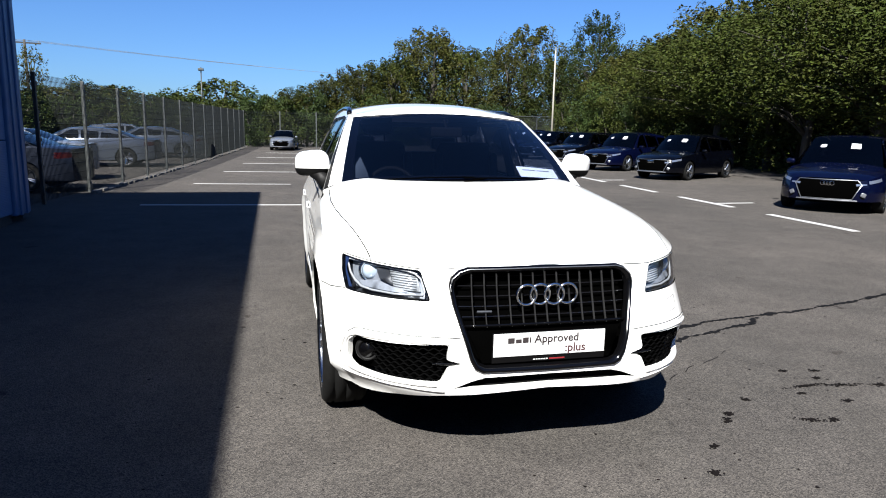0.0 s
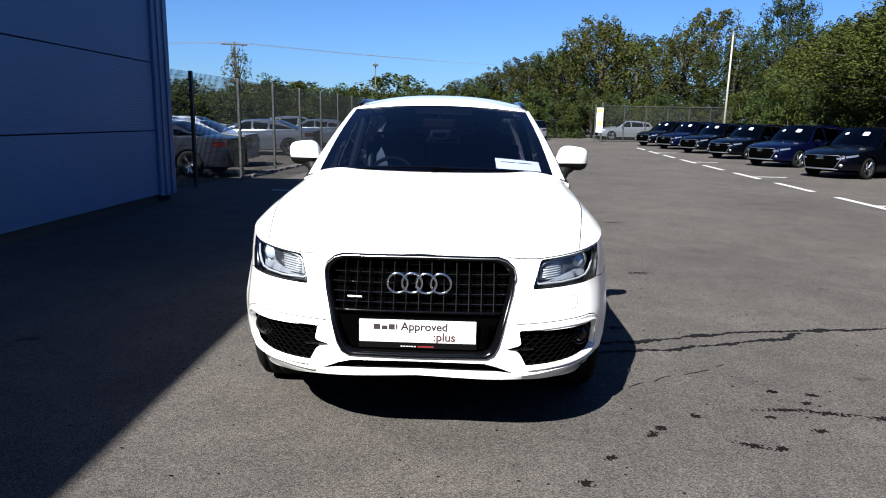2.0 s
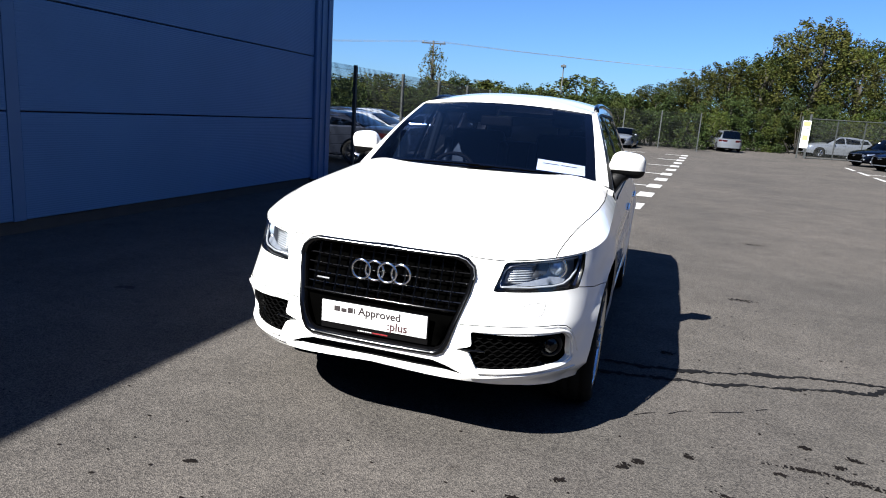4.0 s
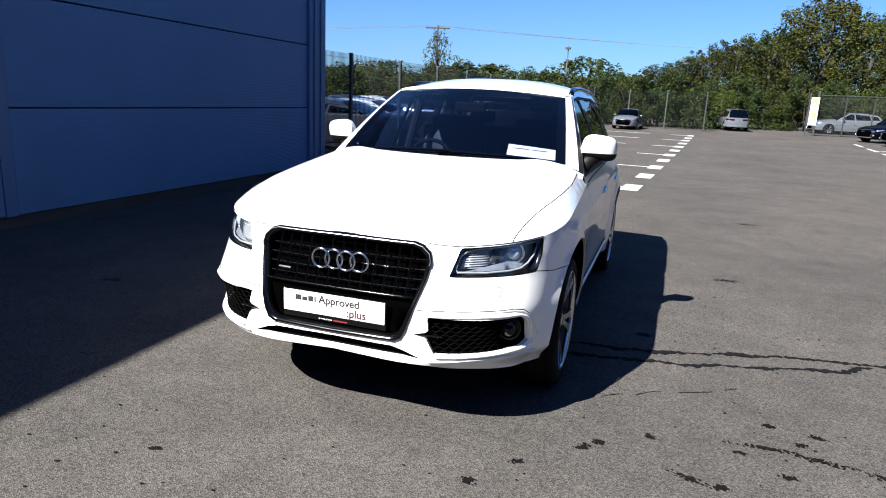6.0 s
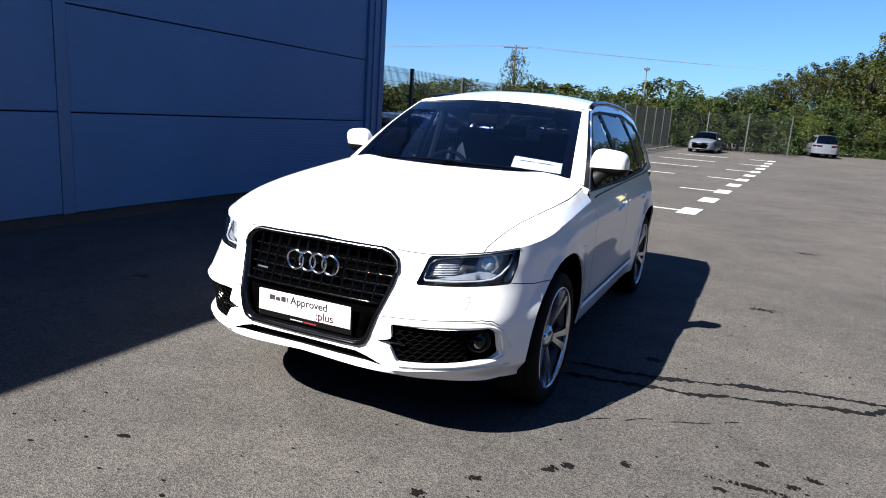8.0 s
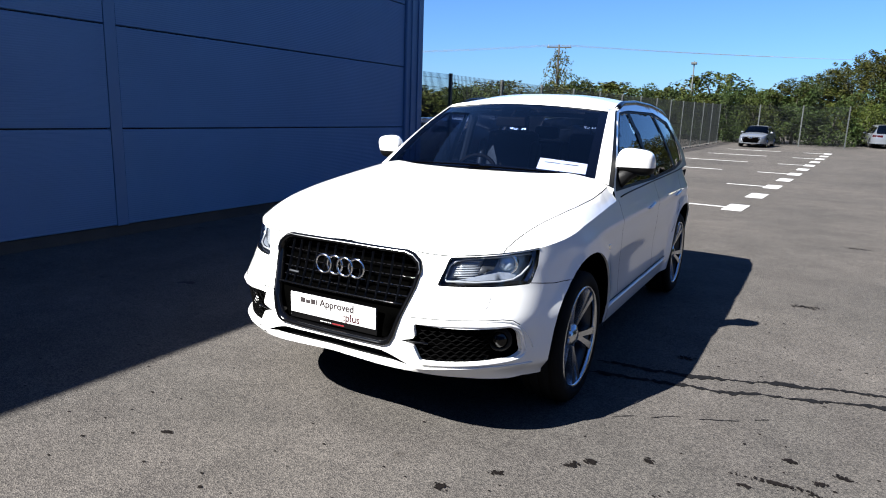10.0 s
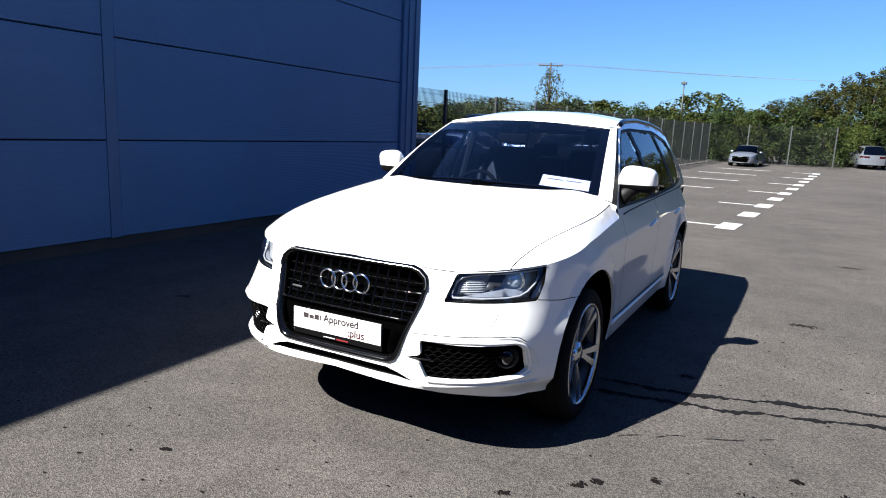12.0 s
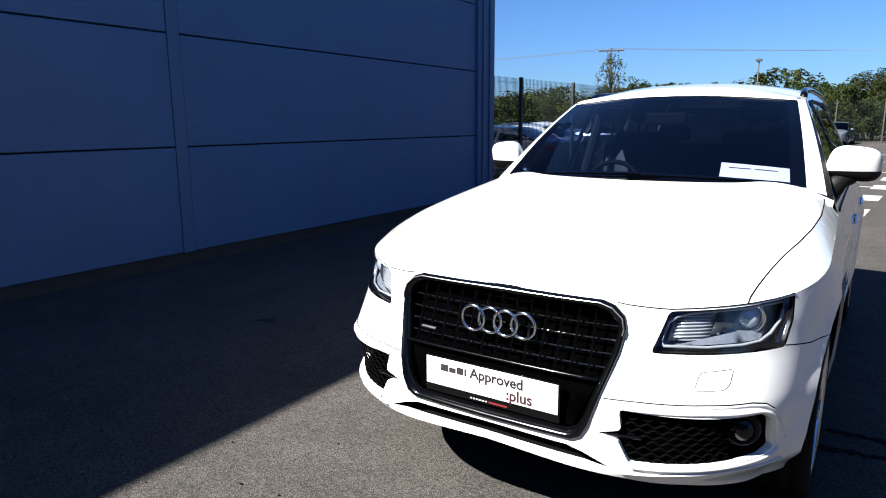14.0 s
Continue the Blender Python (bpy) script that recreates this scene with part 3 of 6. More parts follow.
    part("bonnet", bonnet, M_WHITE, car, smooth=True)
    for side in (1, -1):
        part("wing_top", wings[side], M_WHITE, car, smooth=True)

    # engine bay, floor, wheel houses, lower valance: near-black shapes standing in for their shade
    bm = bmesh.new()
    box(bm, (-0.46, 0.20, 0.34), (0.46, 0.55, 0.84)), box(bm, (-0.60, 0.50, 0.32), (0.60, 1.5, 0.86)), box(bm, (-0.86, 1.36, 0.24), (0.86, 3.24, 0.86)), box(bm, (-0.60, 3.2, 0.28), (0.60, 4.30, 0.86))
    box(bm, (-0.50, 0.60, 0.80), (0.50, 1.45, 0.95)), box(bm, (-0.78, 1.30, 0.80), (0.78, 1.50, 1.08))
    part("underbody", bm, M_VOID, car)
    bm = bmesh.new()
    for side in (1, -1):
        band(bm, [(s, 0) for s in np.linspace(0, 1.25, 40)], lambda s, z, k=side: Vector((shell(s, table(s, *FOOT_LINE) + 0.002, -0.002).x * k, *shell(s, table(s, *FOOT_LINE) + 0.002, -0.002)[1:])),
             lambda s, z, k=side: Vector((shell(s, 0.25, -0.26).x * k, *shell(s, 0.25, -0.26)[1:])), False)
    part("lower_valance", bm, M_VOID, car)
    for side in (1, -1):
        bm = bmesh.new()
        band(bm, [(s, 0) for s in np.linspace(s_of_y(1.33), s_of_y(3.28), 10)], lambda s, z, k=side: Vector((shell(s, 0.295).x * k, shell(s, 0.3).y, 0.295)), lambda s, z, k=side: Vector(((shell(s, 0.22).x - 0.05) * k, shell(s, 0.3).y, 0.20)), False)
        part("sill", bm, M_MATT, car)

    # windscreen and its black border, pillars, roof
    bm = bmesh.new()
    sheet(bm, lambda u, v: screen(2 * u - 1, v), 24, 14)
    ws = part("windscreen", bm, M_SCREEN, car, "dark reflecting windscreen", True)
    ws.visible_shadow = False
    bm = bmesh.new()
    for u0, u1, v0, v1 in ((-1, 1, 0.94, 1.0), (-1, 1, 0.0, 0.06), (-1, -0.92, 0.0, 1.0), (0.92, 1, 0.0, 1.0)):
        sheet(bm, lambda u, v, p=(u0, u1, v0, v1): screen(lerp(p[0], p[1], u), lerp(p[2], p[3], v), -0.004), 12, 12)
    part("screen_border", bm, M_GLOSS, ws)
    bm = bmesh.new()
    sheet(bm, lambda u, v: Vector(((2 * u - 1) * 0.86, lerp(cowl((2 * u - 1) * 0.86) - 0.03, 1.50 + 0.13 * (2 * u - 1) ** 2, v), lerp(1.155, 1.16, v) - 0.07 * (2 * u - 1) ** 2)), 20, 2)
    part("scuttle_panel", bm, M_MATT, car)
    for x0, x1 in ((-0.62, 0.05), (-0.02, 0.60)):
        bm = bmesh.new()
        pts = [screen(lerp(x0, x1, k) / 0.8, 0.004 + 0.012 * k, 0.012) for k in (0, 0.25, 0.5, 0.75, 1)]
        tube(bm, pts, 0.005, 6)
        tube(bm, [screen(x0 / 0.8, -0.02, 0.0), pts[1]], 0.007, 6)
        part("wiper", bm, M_VOID, car)
    for side in (1, -1):
        bm = bmesh.new()

        def pillar(u, v, side=side):
            b = screen(1.0, u, 0.002)
            y = lerp(1.60, 2.34, u)
            e = flank(y, table(y, *ROOF_LINE), 0.0)
            m = b.lerp(e, v) + Vector((0.012, -0.002, 0.004)) * math.sin(math.pi * v)
            return Vector((m.x * side, m.y, m.z))
        sheet(bm, lambda u, v: pillar(u, v * 0.64), 20, 5)

        def pillar_foot(u, v, side=side):
            x = lerp(0.70, 0.885, u)
            a = deck(x, cowl(x))
            b = screen(lerp(0.93, 1.0, u / 0.4), 0.02, 0.002) if u < 0.4 else screen(1.0, 0.02, 0.002).lerp(flank(1.605, 1.118), (u - 0.4) / 0.6)
            m = a.lerp(b, v)
            return Vector((m.x * side, m.y, m.z))
        sheet(bm, pillar_foot, 16, 5)
        part("windscreen_pillar", bm, M_WHITE, car, smooth=True)
        bm = bmesh.new()
        sheet(bm, lambda u, v: pillar(u, lerp(0.64, 1.0, v)), 20, 3)
        part("pillar_trim", bm, M_MATT, car, "black trim strip beside the windscreen pillar", True)
    bm = bmesh.new()

    def roof(u, v):
        a = 2 * u - 1
        y = lerp(2.12 + 0.12 * min(1, abs(a) / 0.95) ** 2 + 0.10 * max(0, (abs(a) - 0.95) / 0.05), 4.35, v)
        w = max(y, 2.34)
        e = flank(w, table(w, *ROOF_LINE))
        zc = table(y, (2.12, 2.3, 2.6, 3.0, 3.5, 4.0, 4.35), (1.629, 1.674, 1.708, 1.722, 1.706, 1.652, 1.578))
        return Vector((e.x * a, y, e.z + (zc - e.z) * (1 - abs(a) ** 2.4)))
    sheet(bm, roof, 40, 40)
    sheet(bm, lambda u, v: screen(2 * u - 1, 0.985, 0.003).lerp(roof(u, 0.0), v), 40, 2)
    roof_part = part("roof", bm, M_WHITE, car, smooth=True)
    for side in (1, -1):
        bm = bmesh.new()
        ys = np.linspace(2.42, 4.12, 22)
        tube(bm, [Vector(((flank(y, table(y, *ROOF_LINE)).x - 0.015) * side, y, table(y, *ROOF_LINE) + 0.014 * min(1, (y - 2.42) * 7, (4.12 - y) * 7) + 0.001)) for y in ys], 0.020, 8)
        part("roof_rail", bm, M_GLOSS, roof_part, "black roof rail", True)

    # sides above the waist: body-coloured frame, black trim, three panes a side
    pane_lines = {
        "front_window": [(1.75, 1.118), (2.66, 1.118), (2.60, 1.580), (2.40, 1.568), (2.28, 1.510), (2.10, 1.400)],
        "rear_window": [(2.74, 1.118), (3.56, 1.145), (3.40, 1.580), (2.68, 1.586)],
        "quarter_window": [(3.63, 1.150), (4.06, 1.185), (4.16, 1.30), (3.98, 1.49), (3.47, 1.575)],
    }
    trim = [(1.625, 1.098), (2.7, 1.098), (3.6, 1.124), (4.12, 1.165), (4.22, 1.30), (4.02, 1.515), (3.45, 1.595), (2.65, 1.600), (2.38, 1.582), (2.24, 1.515), (1.95, 1.332), (1.70, 1.165)]
    top = [(y, table(y, *ROOF_LINE)) for y in np.linspace(1.60, 4.35, 40)]
    low = [(y, table(s_of_y(y), *TOP_LINE)) for y in np.linspace(1.58, 4.40, 40)]
    outline = [tuple(map(float, p)) for p in low + [(4.52, 1.25)] + top[::-1]]
    for side in (1, -1):
        def lean(y, z, off=0.0, side=side):
            p = flank(y, z, off)
            return Vector((p.x * side, p.y, p.z))
        bm = bmesh.new()
        mesh_patch(bm, outline, [trim], lean, 0.06, None, side > 0)
        part("window_frame", bm, M_WHITE, car, smooth=True)
        bm = bmesh.new()
        mesh_patch(bm, trim, [rounded(p, 0.03) for p in pane_lines.values()], lambda y, z, f=lean: f(y, z, -0.004), 0.06, None, side > 0)
        part("window_trim", bm, M_MATT, car, "black window surround", True)
        for nm, line in pane_lines.items():
            bm = bmesh.new()
            mesh_patch(bm, rounded(line, 0.03), [], lambda y, z, f=lean: f(y, z, -0.010), 0.06, None, side > 0)
            part(nm, bm, M_SIDE if nm == "front_window" else M_TINT, car, "clear side glass" if nm == "front_window" else "dark tinted side glass", True)
    # tail
    bm = bmesh.new()

    def tail(u, v):
        a = 2 * u - 1
        e = flank(4.35, 1.50)
        p0 = Vector((e.x * a, 4.35 + 0.06 * (1 - a * a), 1.50 + 0.045 * (1 - abs(a) ** 2.6)))
        q = shell(S_END, 1.12)
        p1 = Vector((0.80 * a, q.y - 0.16 * a * a, 1.12))
        return p0.lerp(p1, v)
    sheet(bm, tail, 16, 8)
    part("rear_screen", bm, M_TINT, car, "dark tinted rear glass", True)

    build_face(car)
    for side in (1, -1):
        build_mirror(car, side)
        for ax in AXLES:
            wheel(car, pose(side * 0.832, ax, WHEEL_R, 0, 0, 0 if side > 0 else 180) @ Matrix.Scale(WHEEL_R / 0.372, 4))
        for y, nm in ((2.42, "door_handle"), (3.42, "door_handle")):
            bm = bmesh.new()
            s = s_of_y(y)
            pts = [shell(s + d, 0.935 + 0.012 * d / 0.11, 0.002 + (0.018 if abs(d) < 0.09 else 0.0)) for d in (-0.11, -0.085, -0.03, 0.03, 0.085, 0.11)]
            tube(bm, [Vector((p.x * side, p.y, p.z)) for p in pts], 0.007, 8)
            part(nm, bm, M_WHITE, car, smooth=True)
            # solid near-black bar, no hollow: draws the shade of the handle recess
            bm = bmesh.new()
            tube(bm, [Vector((shell(s, 0.93, -0.018).x * side, y - 0.06, 0.925)), Vector((shell(s, 0.93, -0.018).x * side, y + 0.06, 0.93))], 0.030, 10)
            part("handle_recess", bm, M_VOID, car)
        bm = bmesh.new()
        tube(bm, [Vector(((flank(y, table(s_of_y(y), *TOP_LINE) + 0.006).x + 0.002) * side, y, table(s_of_y(y), *TOP_LINE) + 0.006)) for y in np.linspace(1.70, 4.15, 24)], 0.0045, 6)
        part("waist_strip", bm, M_MATT, car, "black strip under the side windows", True)
        bm = bmesh.new()
        tube(bm, [Vector((shell(s_of_y(y), 0.405, 0.004).x * side, y, 0.405)) for y in np.linspace(1.46, 3.18, 16)], 0.013, 6)
        part("sill_moulding", bm, M_WHITE, car, smooth=True)
        bm = bmesh.new()
        tube(bm, [Vector((shell(s_of_y(y), 0.428, 0.0).x * side, y, 0.428)) for y in np.linspace(1.44, 3.20, 16)], 0.005, 4)
        part("sill_gap", bm, M_MATT, car)
        bm = bmesh.new()
        box(bm, (-0.022, -0.004, -0.016), (0.022, 0.004, 0.016), pose(shell(s_of_y(1.36), 0.80, 0.0).x * side, 1.36, 0.80, 0, 0, 90), 0.003)
        part("wing_badge", bm, M_CHROME, car, "small chrome badge")
    build_cabin(car)
    return car


def build_mirror(car, side):
    bm = bmesh.new()

    def cap(u, v):
        a, b = (u - 0.5) * math.pi, (v - 0.5) * math.tau
        def sg(c, p):
            return math.copysign(abs(c) ** p, c)
        x, y, z = sg(math.cos(a), 0.55) * sg(math.cos(b), 0.6), sg(math.cos(a), 0.55) * sg(math.sin(b), 0.6), sg(math.sin(a), 0.6)
        return Vector((side * (0.942 + 0.113 * x * (1 - 0.10 * z) + 0.012 * z), 1.875 - 0.07 * (z * 0.3 + y) + 0.03 * x * 1.0, 1.272 + 0.083 * z - 0.012 * x))
    sheet(bm, cap, 14, 28)
    bmesh.ops.remove_doubles(bm, verts=bm.verts, dist=0.002)
    bmesh.ops.bisect_plane(bm, geom=bm.verts[:] + bm.edges[:] + bm.faces[:], plane_co=(0, 0, 1.238), plane_no=(0, 0, 1))
    low = [f for f in bm.faces if f.calc_center_median().z < 1.238]
    mirror = new("door_mirror")
    mirror.parent = car
    keep = bm.copy()
    keep.faces.ensure_lookup_table()
    bmesh.ops.delete(bm, geom=low, context="FACES")
    part("cap", bm, M_WHITE, mirror, "white mirror cap", True)
    bmesh.ops.delete(keep, geom=[f for f in keep.faces if f.calc_center_median().z > 1.238], context="FACES")
    part("base", keep, M_MATT, mirror, "black lower mirror shell", True)
    bm = bmesh.new()
    tube(bm, [(side * 0.84, 1.80, 1.135), (side * 0.89, 1.86, 1.19), (side * 0.94, 1.88, 1.212)], [0.056, 0.044, 0.036], 10)
    part("foot", bm, M_MATT, mirror, "black mirror foot", True)
    bm = bmesh.new()
    box(bm, (side * 0.956 - 0.072, 1.933, 1.222), (side * 0.956 + 0.072, 1.941, 1.325), None, 0.003)
    part("mirror_glass", bm, M_CHROME, mirror, "mirror glass")


def build_face(car):
    """Grille, badge, plate, headlights, fog grilles, seams of the nose."""
    full = [(-s, z) for s, z in GRILLE[::-1] if s > 0] + GRILLE
    full = [p for i, p in enumerate(full) if i == 0 or math.dist(p, full[i - 1]) > 1e-4]

    def nose(s, z, out=0.0):
        p = shell(abs(s), z, out)
        return Vector((math.copysign(p.x, s) if s else 0.0, p.y, p.z))

    def shrink(poly, k):
        c = (0.0, 0.69)
        return [(c[0] + (x - c[0]) * (1 - k / 0.40), c[1] + (z - c[1]) * (1 - k / 0.215)) for x, z in poly]
    grille = new("grille")
    grille.parent = car
    # the broad frame: a rounded profile swept round the opening
    rows = [(0.0, -0.01), (0.001, 0.008), (0.006, 0.015), (0.014, 0.014), (0.022, 0.004), (0.027, -0.02)]
    bm = bmesh.new()
    line = dense(full, 0.02)
    for (k0, o0), (k1, o1) in zip(rows, rows[1:]):
        a, b = shrink(line, k0), shrink(line, k1)
        va, vb = [bm.verts.new(nose(*p, o0)) for p in a], [bm.verts.new(nose(*p, o1)) for p in b]
        for i in range(len(line)):
            j = (i + 1) % len(line)
            bm.faces.new((va[i], va[j], vb[j], vb[i]))
    bmesh.ops.remove_doubles(bm, verts=bm.verts, dist=0.0004)
    part("grille_frame", bm, M_GLOSS, grille, "gloss black grille surround", True)
    # thin bright line along the frame's upper edge, modelled in place of its highlight
    bm = bmesh.new()
    up = [p for p in shrink(line, 0.007) if p[1] > 0.80]
    up.sort(key=lambda p: p[0] + (0.0 if p[1] > 0.89 else math.copysign((0.89 - p[1]) * 1.0, p[0])))
    tube(bm, [nose(*p, 0.018) for p in up], 0.0025, 6)
    part("frame_highlight", bm, M_BARS, grille, "thin dark chrome line drawn as the frame's highlight")
    # near-black sheet standing in for the shaded depth behind the bars
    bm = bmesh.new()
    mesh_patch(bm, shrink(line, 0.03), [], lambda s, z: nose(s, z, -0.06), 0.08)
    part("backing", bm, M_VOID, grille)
    inner = shrink(full, 0.026)

    def span(z):
        return max((lerp(a[0], b[0], (z - a[1]) / (b[1] - a[1])) for a, b in zip(inner, inner[1:]) if (a[1] - z) * (b[1] - z) <= 0 and a[1] != b[1]), default=0.3)
    for i in range(-6, 7):
        s = i * 0.0560
        hi = max((z for z in np.linspace(0.6, 0.89, 60) if span(z) > abs(s)), default=0.8)
        bm = bmesh.new()
        pts = [nose(s, z, -0.006) for z in np.linspace(0.665, hi, 6)]
        for p, q in zip(pts, pts[1:]):
            d = 0.0028
            v = [bm.verts.new(r + Vector(o)) for r in (p, q) for o in ((-d, 0, 0), (0, -0.010, 0), (d, 0, 0), (0, 0.012, 0))]
            for k in range(4):
                bm.faces.new((v[k], v[(k + 1) % 4], v[4 + (k + 1) % 4], v[4 + k]))
        part("grille_bar", bm, M_GBAR, grille)
    for z in (0.700, 0.742, 0.784, 0.828, 0.868):
        w = span(z)
        bm = bmesh.new()
        ss = np.linspace(-w, w, 17)
        for a, b in zip(ss, ss[1:]):
            v = [bm.verts.new(nose(float(s), z, -0.030) + Vector(o)) for s in (a, b) for o in ((0, 0, -0.0032), (0, -0.004, 0.0), (0, 0, 0.0032), (0, 0.006, 0))]
            for k in range(4):
                bm.faces.new((v[k], v[(k + 1) % 4], v[4 + (k + 1) % 4], v[4 + k]))
        part("grille_slat", bm, M_SLAT, grille)
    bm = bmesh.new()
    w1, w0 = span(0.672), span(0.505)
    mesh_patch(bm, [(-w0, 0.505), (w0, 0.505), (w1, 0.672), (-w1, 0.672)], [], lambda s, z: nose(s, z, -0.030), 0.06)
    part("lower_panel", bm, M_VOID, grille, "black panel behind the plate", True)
    bm = bmesh.new()
    tube(bm, [nose(float(s), 0.672, 0.0) for s in np.linspace(-w1, w1, 15)], 0.006, 6)
    part("grille_lip", bm, M_GLOSS, grille, smooth=True)
    # four linked rings, as plain shapes
    for i in range(4):
        c = nose(0, 0.796, 0.016) + Vector(((i - 1.5) * 0.0648, 0, 0))
        bm = bmesh.new()
        tube(bm, [c + Vector((0.0450 * math.cos(a), (0.004 if i % 2 else -0.002), 0.0450 * math.sin(a))) for a in (k / 40 * math.tau for k in range(40))], 0.0062, 8, True)
        part("badge_ring", bm, M_CHROME, grille, "chrome ring of the badge", True)
    bm = bmesh.new()
    tube(bm, [nose(s, 0.728, 0.0) for s in (-0.32, -0.29, -0.255)], 0.006, 6)
    part("small_badge", bm, M_HOUSING, grille, "small chrome badge strip")
    # plate
    bm = bmesh.new()
    box(bm, (-0.265, -0.026, 0.508), (0.265, -0.016, 0.645), None, 0.003)
    plate = part("number_plate_holder", bm, M_GLOSS, car, "black plate holder")
    bm = bmesh.new()
    box(bm, (-0.26, -0.031, 0.539), (0.26, -0.026, 0.642), None, 0.0012)
    part("plate", bm, M_PLATE, plate, "white plate with printed words")
    plate.location.y = 0.028
    up = pose(0, 0, 0, 90, 0, 0)
    bm = bmesh.new()
    for i, (x, w) in enumerate(((-0.196, 0.030), (-0.160, 0.026), (-0.128, 0.026), (-0.096, 0.006))):
        box(bm, (x, -0.0325, 0.598), (x + w, -0.0315, 0.622 if i != 1 else 0.615))
    part("print_bars", bm, M_PALEBARS, plate, "grey printed bars")
    text("Approved", 0.0515, pose(-0.074, -0.0315, 0.596) @ up, M_GREYTEXT, plate, "plate_words")
    text(":plus", 0.054, pose(0.070, -0.0315, 0.549) @ up @ Matrix.Shear("XZ", 4, (0.0, 0.0)), M_DARKRED, plate, "plate_words")
    bm = bmesh.new()
    for i in range(6):
        box(bm, (-0.075 + i * 0.012, -0.0275, 0.517), (-0.067 + i * 0.012, -0.0265, 0.5215))
    part("print_bars", bm, M_PLATE, plate, "white printed bars")
    bm = bmesh.new()
    box(bm, (0.0, -0.0275, 0.516), (0.072, -0.0265, 0.522))
    part("print_bars", bm, M_RED, plate, "red printed bar")
    # intake below
    bm = bmesh.new()
    mesh_patch(bm, [(-0.45, 0.395), (0.45, 0.395), (0.45, 0.465), (-0.45, 0.465)], [], lambda s, z: nose(s, z, -0.035), 0.05)
    part("lower_intake", bm, M_MATT, car, "black slot below the grille")
    for side in (1, -1):
        def at(s, z, out=0.0, side=side):
            p = shell(s, z, out)
            return Vector((p.x * side, p.y, p.z))
        # headlight
        lamp = new("headlight")
        lamp.parent = car
        line = dense(HEADLIGHT, 0.03)
        mid = (0.76, 0.85)

        def small(poly, k):
            return [(lerp(x, mid[0], k), lerp(z, mid[1], k * 1.6)) for x, z in poly]
        bm = bmesh.new()
        mesh_patch(bm, line, [], lambda s, z, f=at: f(s, z, -0.002), 0.04, None, side > 0)
        part("cover", bm, M_LAMP, lamp, "clear lamp cover", True).visible_shadow = False
        bm = bmesh.new()
        for k0, k1, o0, o1 in ((-0.03, 0.032, -0.009, -0.004), (0.032, 0.046, -0.004, -0.02), (0.046, 0.055, -0.02, -0.05), (0.055, 0.0, -0.05, -0.09)):
            va, vb = [bm.verts.new(at(*p, o0)) for p in small(line, k0)], [bm.verts.new(at(*p, o1)) for p in small(line, k1)]
            for i in range(len(line)):
                j = (i + 1) % len(line)
                bm.faces.new((va[i], va[j], vb[j], vb[i]))
        part("bezel", bm, M_GLOSS, lamp, "dark lamp surround", True)
        bm = bmesh.new()
        mesh_patch(bm, line, [], lambda s, z, f=at: f(s, z, -0.052), 0.03, None, side > 0)
        part("reflector", bm, M_INSIDE, lamp, "grey lamp inside", True)
        bm = bmesh.new()
        c = at(0.836, 0.860, -0.055)
        face = look(c, c + Vector((side * -0.35, 1, 0.0)))
        lathe(bm, [(0.001, 0.030), (0.02, 0.027), (0.034, 0.016), (0.041, 0.0)], face, 28)
        part("projector_lens", bm, M_LENS, lamp, "round glass projector lens", True)
        bm = bmesh.new()
        lathe(bm, [(0.041, -0.03), (0.043, 0.004), (0.052, 0.010), (0.060, 0.0), (0.060, -0.03)], face, 28)
        part("projector_ring", bm, M_CHROME, lamp, "chrome ring", True)
        bm = bmesh.new()
        mesh_patch(bm, [(0.560, 0.796), (0.690, 0.800), (0.712, 0.886), (0.600, 0.874), (0.572, 0.850)], [], lambda s, z, f=at: f(s, z, -0.040), 0.03, None, side > 0)
        bowl = part("reflector_bowl", bm, M_REFLECT, lamp, "bright ribbed reflector", True)
        for k in range(7):
            bm = bmesh.new()
            z = 0.808 + k * 0.0105
            tube(bm, [at(lerp(0.578, 0.69 + 0.0028 * k, u), z + 0.006 * u, -0.037) for u in (0, 0.35, 0.7, 1)], 0.0032, 5)
            part("rib", bm, M_REFLECT, bowl, smooth=True)
        bm = bmesh.new()
        mesh_patch(bm, [(0.690, 0.815), (0.765, 0.838), (0.790, 0.888), (0.716, 0.889)], [], lambda s, z, f=at: f(s, z, -0.034), 0.03, None, side > 0)
        part("divider", bm, M_HOUSING, lamp, "dark grey divider", True)
        bm = bmesh.new()
        mesh_patch(bm, [(0.575, 0.786), (0.880, 0.794), (0.905, 0.815), (0.780, 0.826), (0.690, 0.808)], [], lambda s, z, f=at: f(s, z, -0.030 - 0.4 * max(0.0, z - 0.79)), 0.03, None, side > 0)
        part("ledge", bm, M_INSIDE, lamp, "pale grey lower ledge", True)
        bm = bmesh.new()
        mesh_patch(bm, [(0.930, 0.783), (0.962, 0.777), (0.994, 0.850), (1.001, 0.918), (0.960, 0.912), (0.978, 0.86)], [], lambda s, z, f=at: f(s, z, -0.014), 0.03, None, side > 0)
        part("side_marker", bm, M_MARK, lamp, "outer end of the lamp, sky reflection painted in dark blue", True)
        bm = bmesh.new()
        tube(bm, [at(s, z, -0.022) for s, z in ((0.690, 0.893), (0.62, 0.886), (0.583, 0.876), (0.556, 0.856), (0.540, 0.800), (0.548, 0.784), (0.68, 0.783), (0.80, 0.786), (0.870, 0.792), (0.915, 0.812), (0.955, 0.845), (0.980, 0.885), (0.975, 0.905), (0.93, 0.904), (0.80, 0.898), (0.690, 0.893))], 0.005, 8)
        part("light_strip", bm, M_REFLECT, lamp, "pale daytime light strip", True)
